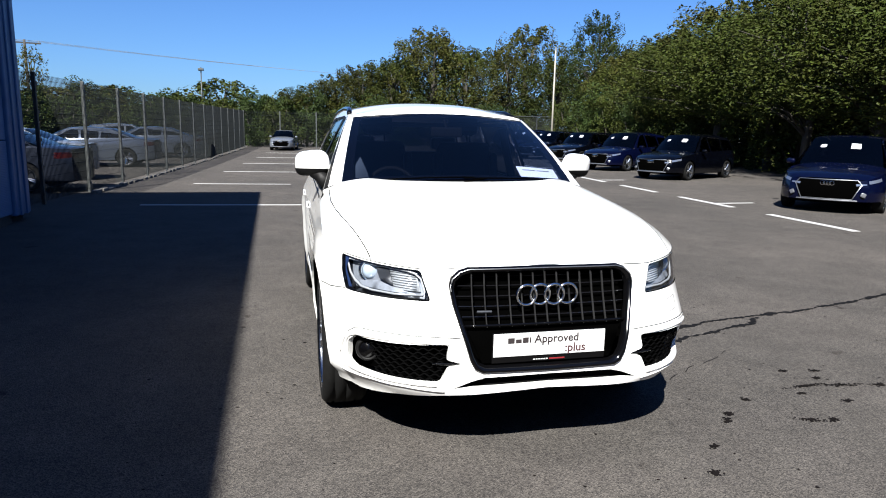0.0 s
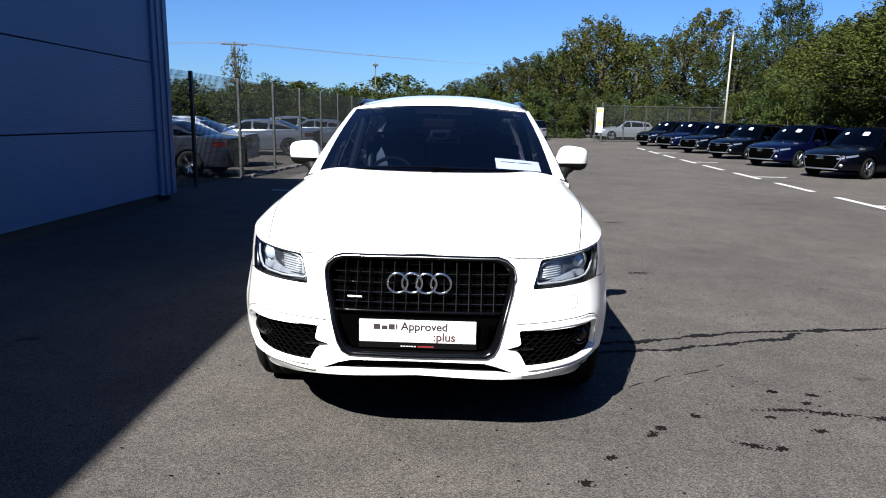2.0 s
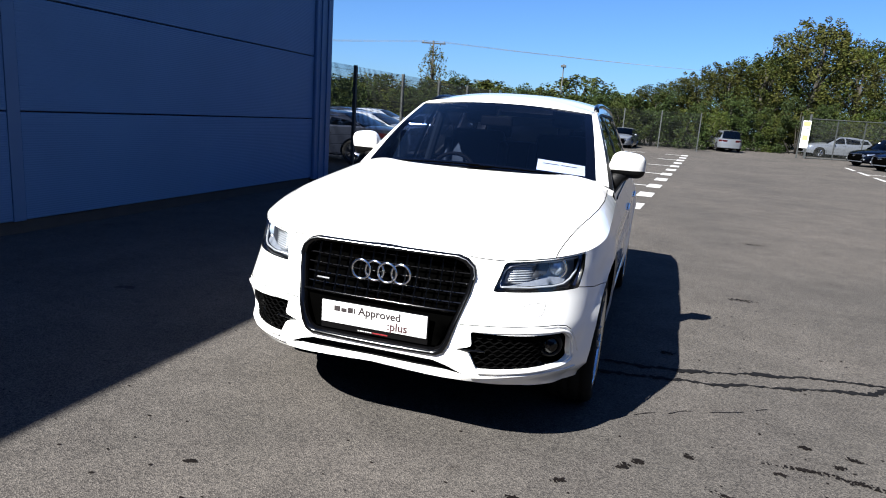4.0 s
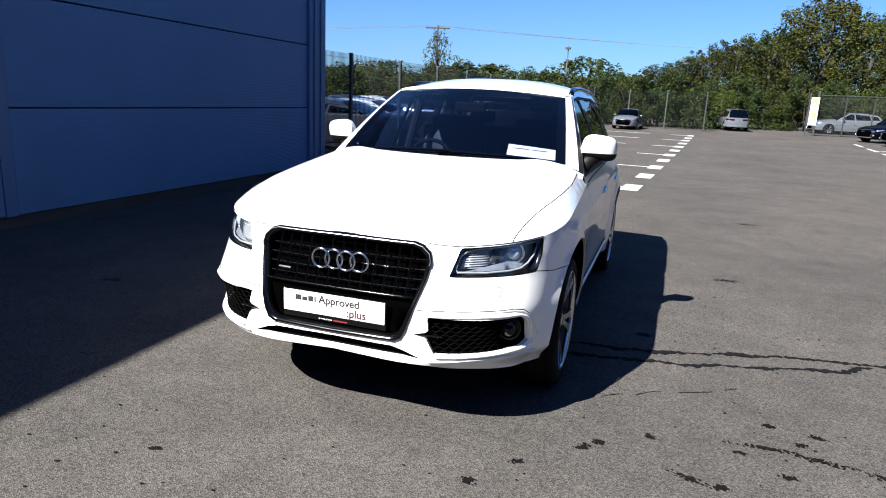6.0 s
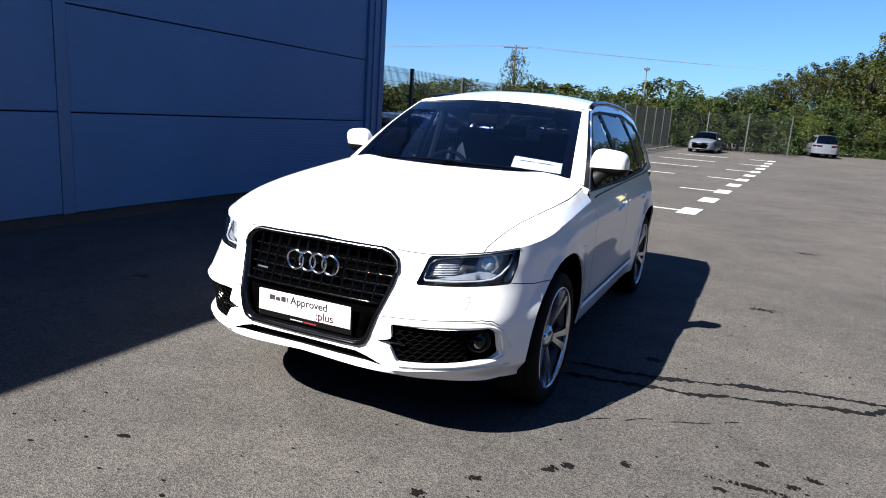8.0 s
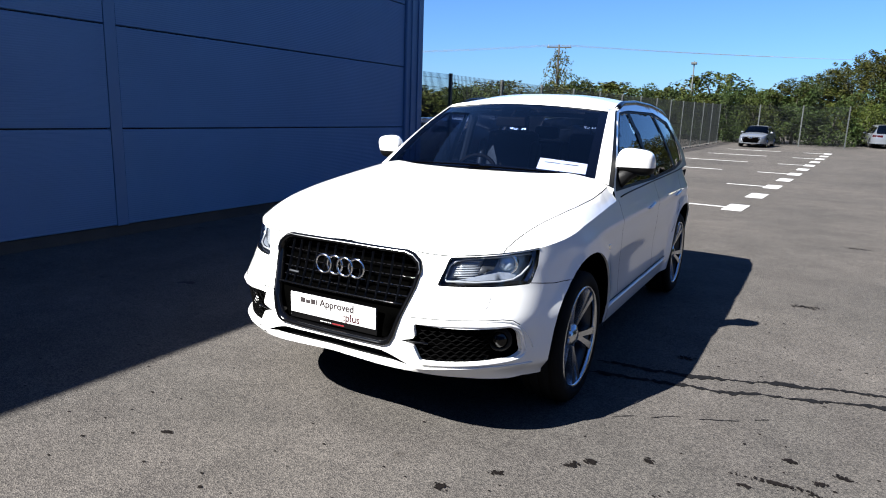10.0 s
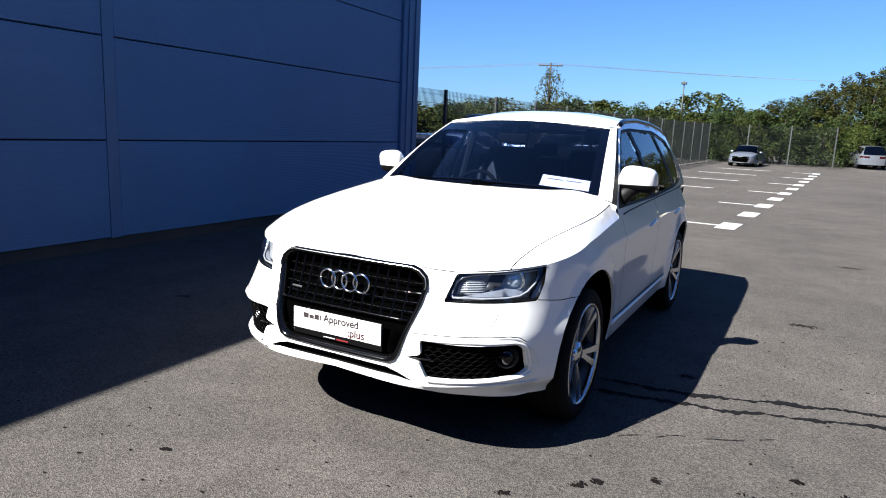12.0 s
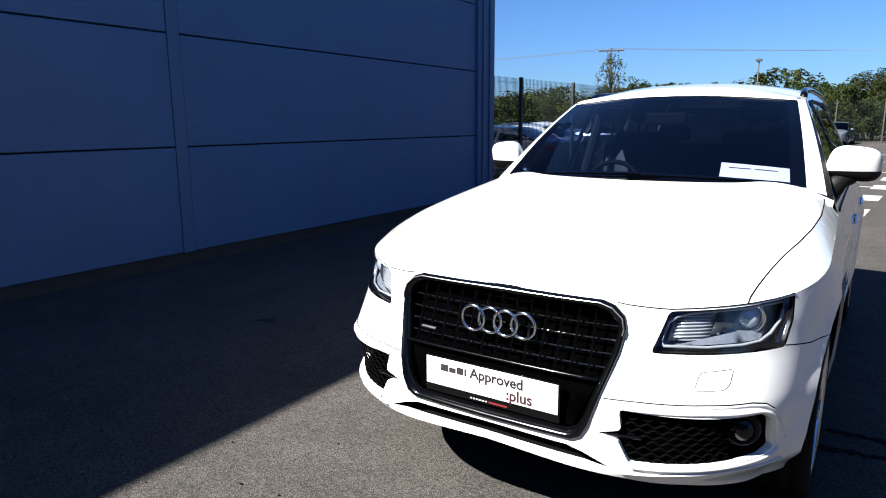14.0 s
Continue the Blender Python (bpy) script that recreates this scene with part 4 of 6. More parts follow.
        # fog grille
        fog = new("fog_grille")
        fog.parent = car
        # near-black sheet painted as the shade deep in the fog opening
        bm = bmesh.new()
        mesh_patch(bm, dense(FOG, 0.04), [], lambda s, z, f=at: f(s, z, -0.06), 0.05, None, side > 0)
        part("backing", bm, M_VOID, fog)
        bm = bmesh.new()
        for r in range(9):
            z = 0.436 + r * 0.019
            pts = [(s, z + 0.0055 * math.sin(s * 130 + (r % 2) * math.pi)) for s in np.linspace(0.46, 0.84, 46)]
            pts = [p for p in pts if inside(p, FOG)]
            if len(pts) > 3:
                tube(bm, [at(s, zz, -0.026) for s, zz in pts], 0.0042, 4)
        part("mesh", bm, M_MESH, fog, "black honeycomb mesh")
        bm = bmesh.new()
        tube(bm, [at(s, 0.512, -0.012) for s in np.linspace(0.41, 0.53, 6)], 0.0055, 6)
        part("blade", bm, M_GLOSS, fog, "gloss black blade", True)
        c = at(0.900, 0.515, -0.045)
        face = look(c, c + Vector((side * -0.35, 1, 0.0)))
        bm = bmesh.new()
        lathe(bm, [(0.001, 0.016), (0.028, 0.012), (0.040, 0.0)], face, 24)
        part("fog_lamp", bm, M_GLOSS, fog, "small round fog lamp", True)
        bm = bmesh.new()
        lathe(bm, [(0.040, 0.0), (0.044, 0.008), (0.052, 0.002), (0.060, -0.012)], face, 24)
        part("fog_lamp_ring", bm, M_MATT, fog, "gloss black ring", True)
        # bumper crease, washer cover and bonnet edge as fine lines
        bm = bmesh.new()
        pts = [(0.400, 0.618), (0.5, 0.622), (0.7, 0.625), (0.86, 0.622), (0.92, 0.612), (0.965, 0.590), (1.015, 0.550), (1.062, 0.500), (1.09, 0.462)]
        tube(bm, [at(*p, -0.001) for p in dense(pts, 0.03, False)], 0.0045, 6)
        part("bumper_crease", bm, M_WHITE, car, smooth=True)
        bm = bmesh.new()
        tube(bm, [at(s, table(s, *CREASE) + 0.002, 0.0) for s in np.linspace(0.48, 1.13, 40)], 0.0045, 6)
        part("bumper_crease", bm, M_WHITE, car, smooth=True)
        # thin dark bar that draws the shadow line above the crease
        bm = bmesh.new()
        tube(bm, [at(s, z + 0.006, 0.0) for s, z in dense(pts[:6], 0.03, False)], 0.0022, 4)
        part("bumper_seam", bm, M_MATT, car)
        bm = bmesh.new()
        rim = [(0.46, 0.590), (0.456, 0.604), (0.70, 0.608), (0.90, 0.600), (0.955, 0.582), (0.99, 0.555), (1.045, 0.452), (1.036, 0.432), (1.0, 0.420), (0.95, 0.417), (0.84, 0.418), (0.68, 0.420), (0.52, 0.418), (0.50, 0.418)]
        tube(bm, [at(*p, 0.001) for p in dense(rounded(rim, 0.02)[5:-5], 0.02, False)], 0.007, 8)
        part("fog_rim", bm, M_WHITE, car, smooth=True)
        bm = bmesh.new()
        sq = dense(rounded([(0.664, 0.719), (0.767, 0.727), (0.764, 0.683), (0.748, 0.670), (0.657, 0.668)], 0.012), 0.02)
        tube(bm, [at(*p, 0.0004) for p in sq], 0.0010, 4, True)
        part("washer_cover", bm, M_MATT, car)
        bm = bmesh.new()
        tube(bm, [at(s, table(s, *TOP_LINE), 0.0005) for s in np.linspace(0.40, 1.0, 20)], 0.0022, 4)
        part("bonnet_seam", bm, M_MATT, car)


def build_cabin(car):
    cabin = new("cabin")
    cabin.parent = car
    bm = bmesh.new()
    sheet(bm, lambda u, v: Vector(((2 * u - 1) * 0.74, lerp(1.50 + 0.1 * (2 * u - 1) ** 2, 2.05, v), lerp(1.125, 1.13, v) - 0.04 * (2 * u - 1) ** 2 + 0.03 * math.sin(math.pi * v) - (0.16 if v > 0.95 else 0))), 20, 10)
    part("dashboard", bm, M_CABIN, cabin, "black dashboard top", True)
    bm = bmesh.new()
    c = pose(-0.36, 2.16, 1.06, 65)
    tube(bm, [c @ Vector((0.18 * math.cos(a), 0.18 * math.sin(a), 0)) for a in (k / 36 * math.tau for k in range(36))], 0.016, 8, True)
    tube(bm, [c @ Vector((-0.18, 0, 0)), c @ Vector((0.18, 0, 0))], 0.02, 6)
    tube(bm, [c @ Vector((0, 0, -0.02)), c @ Vector((0, -0.18, 0))], 0.02, 6)
    part("steering_wheel", bm, M_CABIN, cabin, "black steering wheel", True)
    seat(cabin, -0.37, 2.52, "black leather driver seat")
    seat(cabin, 0.37, 2.52, "black leather passenger seat")
    bm = bmesh.new()
    box(bm, (-0.66, 3.30, 0.74), (0.66, 3.80, 0.88), None, 0.04), box(bm, (-0.66, 3.70, 0.86), (0.66, 3.86, 1.30), pose(0, 0, 0), 0.05)
    for x in (-0.40, 0.40):
        box(bm, (x - 0.12, 3.74, 1.32), (x + 0.12, 3.84, 1.44), None, 0.03)
    part("rear_bench", bm, M_LEATHER, cabin, "black rear bench", True)
    bm = bmesh.new()
    box(bm, (-0.115, 1.99, 1.455), (0.115, 2.02, 1.525), pose(0, 0, 0), 0.012)
    tube(bm, [(0, 2.0, 1.52), (0, 2.08, 1.57)], 0.01)
    part("rear_view_mirror", bm, M_CABIN, cabin, "black interior mirror")
    bm = bmesh.new()
    sheet(bm, lambda u, v: Vector(((2 * u - 1) * 0.58, lerp(2.2, 4.25, v), 1.535 + 0.035 * math.sin(math.pi * v))), 8, 8)
    part("headlining", bm, M_LINING, cabin, "dark grey headlining")
    for side in (1, -1):
        bm = bmesh.new()
        sheet(bm, lambda u, v, k=side: Vector((k * lerp(0.84, 0.87, v), lerp(1.55, 4.2, u), lerp(0.80, 1.09, v))), 8, 3)
        part("door_card", bm, M_CABIN, cabin, "black door card")
        bm = bmesh.new()
        tube(bm, [(side * 0.80, 2.72, 0.95), (side * 0.63, 2.66, 1.53)], 0.035, 8)
        part("inner_pillar", bm, M_LINING, cabin, "dark grey inner pillar trim")
    # price sheet standing on the dashboard behind the glass
    bm = bmesh.new()
    def slip(u, v):
        p = screen(lerp(0.522, 0.915, u), lerp(0.085, 0.21, v) - 0.012 * u, -0.02)
        return p
    sheet(bm, slip, 6, 3)
    paper = part("paper_sheet", bm, M_PAPER, cabin, "white printed paper sheet behind the glass")
    bm = bmesh.new()
    for k, (a, b) in enumerate(((0.57, 0.70), (0.72, 0.85))):
        sheet(bm, lambda u, v, a=a, b=b: screen(lerp(a, b, u), lerp(0.165, 0.172, v) - 0.012 * (lerp(a, b, u) - 0.46), -0.0185), 3, 1)
    part("print_bars", bm, M_PALEBARS, paper, "grey printed bars")


build_white_car()
# ---- the building ----
def ribbed(m, period):
    """Adds fine level ribs to a wall paint."""
    n, link = m.node_tree.nodes, m.node_tree.links.new
    g = n.new("ShaderNodeNewGeometry")
    w = n.new("ShaderNodeTexWave")
    w.wave_type, w.bands_direction = "BANDS", "Z"
    w.inputs["Scale"].default_value = 0.314 / period
    w.inputs["Distortion"].default_value = 0.15
    link(g.outputs["Position"], w.inputs["Vector"])
    k = n.new("ShaderNodeBump")
    k.inputs["Strength"].default_value, k.inputs["Distance"].default_value = 0.5, 0.004
    link(w.outputs["Fac"], k.inputs["Height"])
    link(k.outputs[0], n["Principled BSDF"].inputs["Normal"])


ribbed(M_PANEL, 0.024)
WALL_X = -4.95


def build_building():
    bm = bmesh.new()
    # unseen top steps down at the far end to shape the cast shadow's edge
    box(bm, (-16, -14, 0), (WALL_X - 0.06, 7.25, 6.8)), box(bm, (-16, 7.255, 0), (WALL_X - 0.06, 9.12, 4.75))
    wall = tagged(obj("wall_building", bm, M_DARK), "tall grey-blue metal-clad wall of a building in shade", "wall", kind="structure")
    rows = [0.13, 1.24, 2.37, 3.50, 4.63]
    cols = [-13.6, -9.98, -3.78, 2.42, 8.62]
    for c0, c1 in zip(cols, cols[1:]):
        for z0, z1 in zip(rows, rows[1:] + [6.7]):
            bm = bmesh.new()
            y1 = c1 - 0.075
            if z0 > 4 and c1 > 8:
                y1 = 7.23
            box(bm, (WALL_X - 0.07, c0 + 0.075, z0 + 0.008), (WALL_X, y1, z1 - 0.008), None, 0.006)
            part("panel", bm, M_PANEL, wall)
    for c in cols[1:-1]:
        bm = bmesh.new()
        box(bm, (WALL_X - 0.07, c - 0.07, 0.13), (WALL_X + 0.006, c + 0.07, 6.7), None, 0.004)
        part("joint_cover", bm, M_TRIM, wall, "flat grey-blue cover strip")
    bm = bmesh.new()
    box(bm, (WALL_X - 0.1, 8.56, 0.10), (WALL_X + 0.05, 9.18, 4.73), None, 0.02)
    for y in (8.74, 8.98):
        box(bm, (WALL_X + 0.045, y - 0.03, 0.10), (WALL_X + 0.075, y + 0.03, 4.73), None, 0.008)
    part("corner_trim", bm, M_TRIM, wall, "folded grey-blue corner flashing")
    bm = bmesh.new()
    box(bm, (WALL_X - 0.07, -13.6, 0.0), (WALL_X - 0.03, 8.56, 0.13))
    part("plinth", bm, M_PLINTH, wall, "dark concrete base strip")


build_building()


def build_back_wall():
    """An unseen wall added behind the camera to block some of the sky's light."""
    bm = bmesh.new()
    box(bm, (-4.8, -16.4, 0), (34, -16, 10.5))
    tagged(obj("wall_showroom", bm, M_TRIM), "plain unseen wall added across the yard to block sky light", "wall", kind="structure")


build_back_wall()


# ---- stains and cracks of the asphalt ----
M_TAR = material("tar", (0.0062, 0.0062, 0.0068), 0.8, spec=0.05, vary=0.3, scale=9, grain=0.2, grain_scale=60, bump=0.3, bump_scale=60)
M_OIL = material("oil_stain", (0.0062, 0.0052, 0.005), 0.85, spec=0.04, vary=0.3, scale=12, grain=0.3, grain_scale=90)


def seam_line(name, points, width, label, seed):
    """An uneven dark line over the ground."""
    rnd = random.Random(seed)
    pts = [Vector((*p, 0)) for p in points]
    fine = []
    for a, b in zip(pts, pts[1:]):
        n = max(1, int((b - a).length / 0.022))
        fine += [a.lerp(b, i / n) for i in range(n)]
    fine.append(pts[-1])
    bm, rows = bmesh.new(), []
    for i, p in enumerate(fine):
        d = (fine[min(i + 1, len(fine) - 1)] - fine[max(i - 1, 0)]).normalized()
        s = Vector((-d.y, d.x, 0))
        p = p + s * 0.035 * noise.noise(Vector((i * 0.10, seed, 0)))
        w = width * max(0.22, 0.85 + 1.1 * noise.noise(Vector((i * 0.09, seed + 5, 0)))) * min(1, (i + 1) / 6, (len(fine) - i) / 6)
        j = min(0.017, width * 0.85)
        a, b = p + s * max(0.002, w + rnd.uniform(-j, j)), p - s * max(0.002, w + rnd.uniform(-j, j))
        rows.append([bm.verts.new((q.x, q.y, rise(q.x, q.y) + 0.004)) for q in (a, b)])
    for r, q in zip(rows, rows[1:]):
        bm.faces.new((r[0], r[1], q[1], q[0]))
    tagged(obj(name, bm, M_TAR), label, "stain", kind="structure")


def build_stains():
    seam_line("tar_seam", [(0.9, 1.58), (1.48, 1.64), (1.75, 1.72), (2.0, 1.82), (2.3, 1.91), (2.7, 1.96), (3.3, 2.05), (3.9, 2.18), (4.8, 2.43), (7.5, 3.2)], 0.021, "dark wet tar seam across the asphalt", 3)
    seam_line("tar_seam", [(0.9, 1.38), (1.45, 1.46), (1.8, 1.54), (2.1, 1.63), (2.3, 1.71), (2.6, 1.79), (2.8, 1.93)], 0.021, "dark wet tar seam across the asphalt", 8)
    for k, crack in enumerate(([(1.2, 0.82), (1.32, 0.89)], [(1.38, 0.92), (1.45, 0.97), (1.52, 1.0)], [(1.60, 1.04), (1.68, 1.08), (1.79, 1.14)], [(1.86, 1.19), (1.93, 1.23)])):
        seam_line("asphalt_crack", crack, 0.0045, "thin broken crack in the asphalt", 12 + k)
    blots = [(2.0, 0.56, 0.15, 0.018, 4), (2.22, 0.53, 0.14, 0.020, -8), (2.45, 0.48, 0.045, 0.03, 0), (1.23, 0.31, 0.03, 0.022, 20), (1.62, 0.15, 0.085, 0.02, -20), (1.75, 0.13, 0.03, 0.02, 0), (0.74, -0.22, 0.03, 0.028, 0),
             (0.90, 0.0, 0.03, 0.015, 30), (2.03, 0.81, 0.035, 0.018, 0), (2.24, 0.77, 0.04, 0.02, -10), (2.15, 0.66, 0.03, 0.016, 0), (1.46, 0.46, 0.02, 0.015, 0), (2.11, 3.82, 0.13, 0.05, 10), (1.86, 0.47, 0.03, 0.012, 0),
             (2.04, 0.32, 0.03, 0.018, 0), (1.16, 0.24, 0.035, 0.02, 45), (3.2, 0.9, 0.05, 0.02, 10), (2.9, 0.3, 0.07, 0.02, 30), (3.6, 1.3, 0.04, 0.02, 0), (0.1, -0.9, 0.03, 0.012, 70), (-0.6, -0.5, 0.03, 0.012, 20), (1.4, 1.95, 0.06, 0.03, 0), (2.7, 7.3, 0.2, 0.05, 0)]
    for i, (x, y, a, b, turn) in enumerate(blots):
        bm = bmesh.new()
        m = pose(x, y, rise(x, y) + 0.004, 0, 0, turn)
        rnd = random.Random(i)
        for j in range(int(30 + 1500 * a * b * 6 + 170 * a)):
            g, h = rnd.gauss(0, 0.48), rnd.gauss(0, 0.5)
            r = rnd.uniform(0.0025, 0.0085) * (1.25 - 0.4 * abs(g))
            n, t = rnd.randint(5, 8), rnd.uniform(0, 6)
            bm.faces.new([bm.verts.new(m @ Vector((a * g * 1.15 + r * rnd.uniform(0.6, 1.5) * math.cos(k / n * math.tau + t), b * h + r * rnd.uniform(0.5, 1.2) * math.sin(k / n * math.tau + t), 0.00003 * j))) for k in range(n)])
        tagged(obj("oil_spot", bm, M_OIL), "small dark stain on the asphalt", "stain", "stains on the asphalt", "structure")
    rnd = random.Random(5)
    bm = bmesh.new()
    for _ in range(420):
        x, y = rnd.uniform(-2.2, 4.5), rnd.uniform(-1.6, 4.0)
        r = rnd.uniform(0.003, 0.011)
        n, t = rnd.randint(4, 6), rnd.uniform(0, 6)
        bm.faces.new([bm.verts.new((x + r * rnd.uniform(0.6, 1.5) * math.cos(k / n * math.tau + t), y + r * rnd.uniform(0.5, 1.2) * math.sin(k / n * math.tau + t), 0.004)) for k in range(n)])
    tagged(obj("asphalt_pits", bm, M_OIL), "tiny dark pits and specks in the asphalt", "stain", kind="stuff")


build_stains()


# ---- fences ----
def build_fence(points, height, spacing, label, rail=False):
    fence = thing("mesh_fence", label=label, category="fence")
    post = panel = None
    pts = [Vector((*p, 0)) for p in points]
    where = []
    for a, b in zip(pts, pts[1:]):
        n = max(1, round((b - a).length / spacing))
        where += [(a.lerp(b, i / n), a.lerp(b, (i + 1) / n)) for i in range(n)]
    for i, (a, b) in enumerate(where):
        za, zb = rise(a.x, a.y), rise(b.x, b.y)
        turn = math.degrees(math.atan2(b.y - a.y, b.x - a.x))
        if post is None:
            bm = bmesh.new()
            box(bm, (-0.032, -0.032, -0.05), (0.032, 0.032, height), None, 0.004)
            box(bm, (-0.036, -0.036, height), (0.036, 0.036, height + 0.02), None, 0.004)
            for z in np.linspace(0.2, height - 0.2, 5):
                box(bm, (-0.05, -0.042, z - 0.03), (0.05, -0.030, z + 0.03))
            post = part("post", bm, M_POST, fence, "galvanised square post")
        else:
            k = new("post", post.data)
            k.parent = fence
            post = k
        post.matrix_basis = pose(a.x, a.y, za, 0, 0, turn)
        if panel is None:
            bm = bmesh.new()
            w = spacing - 0.03
            for j in range(int(w / 0.062)):
                x = 0.04 + j * 0.062
                tube(bm, [(x, 0, 0.05), (x, 0, height)], 0.0062, 3, cap=False)
            for z in np.arange(0.10, height, 0.20):
                tube(bm, [(0.03, 0.005, z), (w, 0.005, z)], 0.0042, 3, cap=False)
            panel = part("mesh_panel", bm, M_WIRE, fence, "welded wire mesh panel")
        else:
            k = new("mesh_panel", panel.data)
            k.parent = fence
            panel = k
        length = (b - a).length
        panel.matrix_basis = pose(a.x, a.y, za, 0, -math.degrees(math.atan2(zb - za, length)), turn) @ Matrix.Diagonal((length / spacing, 1, 1, 1))
    if rail:
        for h in (0.06, height - 0.02):
            bm = bmesh.new()
            tube(bm, [(p.x, p.y - 0.04, rise(p.x, p.y) + h) for p in pts], 0.034, 6)
            part("rail", bm, M_POST, fence, "galvanised gate rail")
    k = new("post", post.data)
    k.parent = fence
    k.matrix_basis = pose(pts[-1].x, pts[-1].y, rise(pts[-1].x, pts[-1].y))


build_fence([(-5.46, 9.3), (-5.31, 11.15), (-5.12, 13.65), (-2.85, 43.6), (4.2, 42.0)], 2.4, 2.53, "tall galvanised wire mesh fence with square posts")
build_fence([(10.8, 44.0), (20.5, 45.6)], 2.5, 1.6, "galvanised wire mesh fence with a gate end post", True)


def pebble_kerb():
    """A low pale kerb of broken concrete along the foot of the fence."""
    bm = bmesh.new()
    rnd = random.Random(2)
    for i in range(60):
        y = 13.2 + i * 0.5
        x = -5.12 + 0.076 * (y - 13.65) + 0.22
        box(bm, (x - 0.06, y, rise(x, y) - 0.02), (x + 0.06, y + 0.46, rise(x, y) + rnd.uniform(0.03, 0.07)), None, 0.01)
    tagged(obj("kerb", bm, material("kerb_concrete", (0.085, 0.079, 0.071), 0.9, vary=0.3, scale=4, grain=0.15, island=0.2)), "low worn concrete edging at the fence foot", "kerb", kind="structure")


pebble_kerb()


def build_sign():
    x, y = 10.75, 43.85
    z = rise(x, y)
    s = thing("gate_sign", pose(x, y, z), label="tall white and yellow notice board on the gate post", category="sign")
    bm = bmesh.new()
    box(bm, (-0.06, -0.06, -0.05), (0.06, 0.06, 2.75), None, 0.006), box(bm, (-0.5, -0.05, -0.05), (-0.42, 0.03, 2.6), None, 0.006)
    part("post", bm, M_POST, s)
    bm = bmesh.new()
    box(bm, (-0.40, -0.10, 0.65), (0.06, -0.07, 2.35), None, 0.01)
    part("board", bm, M_PAPER, s, "white board")
    yellow = material("sign_yellow", (0.72, 0.62, 0.12), 0.5, vary=0.1, scale=5)
    for lo, hi in (((-0.37, -0.107, 2.02), (0.03, -0.102, 2.30)), ((-0.33, -0.107, 1.15), (-0.01, -0.102, 1.45))):
        bm = bmesh.new()
        box(bm, lo, hi)
        part("yellow_field", bm, yellow, s)
    bm = bmesh.new()
    for k in range(4):
        box(bm, (-0.34, -0.107, 1.62 + k * 0.08), (0.0, -0.102, 1.65 + k * 0.08))
    part("print_bars", bm, M_GREYTEXT, s, "grey printed bars")


build_sign()


# ---- poles and wires ----
M_TIMBER = material("weathered_timber", (0.028, 0.026, 0.024), 0.85, vary=0.25, scale=3, grain=0.2)


M_CABLE = material("cable_grey", (0.10, 0.11, 0.12), 0.6, vary=0.2, scale=1)


def build_poles():
    z = rise(-6.6, 56.6)
    lamp = thing("street_lamp", pose(-6.6, 56.6, z), label="slim grey lamp post with a floodlight head", category="street lamp")
    bm = bmesh.new()
    tube(bm, [(0, 0, -0.1), (0, 0, 5.9)], [0.075, 0.045], 10)
    part("pole", bm, M_POST, lamp, smooth=True)
    bm = bmesh.new()
    box(bm, (-0.22, -0.2, 5.62), (0.22, 0.15, 5.82), None, 0.03)
    part("lamp_head", bm, M_POST, lamp, "grey floodlight head")
    z = rise(17, 38.2)
    p = thing("mast", pose(17, 38.2, z), label="pale slim metal mast among the trees", category="pole")
    bm = bmesh.new()
    tube(bm, [(0, 0, -0.1), (0, 0, 6.7)], [0.070, 0.045], 10)
    part("shaft", bm, material("pale_mast", (0.24, 0.225, 0.19), 0.5, vary=0.1, scale=2), p, smooth=True)
    bm = bmesh.new()
    tube(bm, [(0, 0, 6.68), (0, 0, 6.9)], [0.06, 0.03], 8)
    part("cap", bm, M_GREYTRIM, p)
    pole = thing("power_pole", pose(-29.4, 88.7, 0.7), label="weathered timber power pole with a cross arm", category="power pole")
    bm = bmesh.new()
    tube(bm, [(0, 0, -0.1), (0, 0, 10.7)], [0.2, 0.14], 8)
    part("shaft", bm, M_TIMBER, pole, smooth=True)
    bm = bmesh.new()
    box(bm, (-1.7, -0.08, 10.25), (1.7, 0.08, 10.42), pose(0, 0, 0, 0, 0, 15))
    part("cross_arm", bm, M_TIMBER, pole)
    for x in (-1.5, 0, 1.5):
        bm = bmesh.new()
        tube(bm, [(x * 0.96, x * 0.26, 10.4), (x * 0.96, x * 0.26, 10.66)], [0.07, 0.05], 8)
        part("insulator", bm, M_GREYTRIM, pole)
    for x in (-1.5, 0, 1.5):
        for end in ((-130, 70), (95, 118)):
            bm = bmesh.new()
            a, b = Vector((-29.4 + x * 0.96, 88.7 + x * 0.26, 11.35)), Vector((end[0], end[1] + x, 12.0))
            tube(bm, [a.lerp(b, t) - Vector((0, 0, 2.2 * 4 * t * (1 - t) * (a - b).length / 130)) for t in np.linspace(0, 1, 24)], 0.016, 4)
            tagged(obj("power_line", bm, M_CABLE), "thin overhead power line between poles", "cable", "overhead lines")


build_poles()


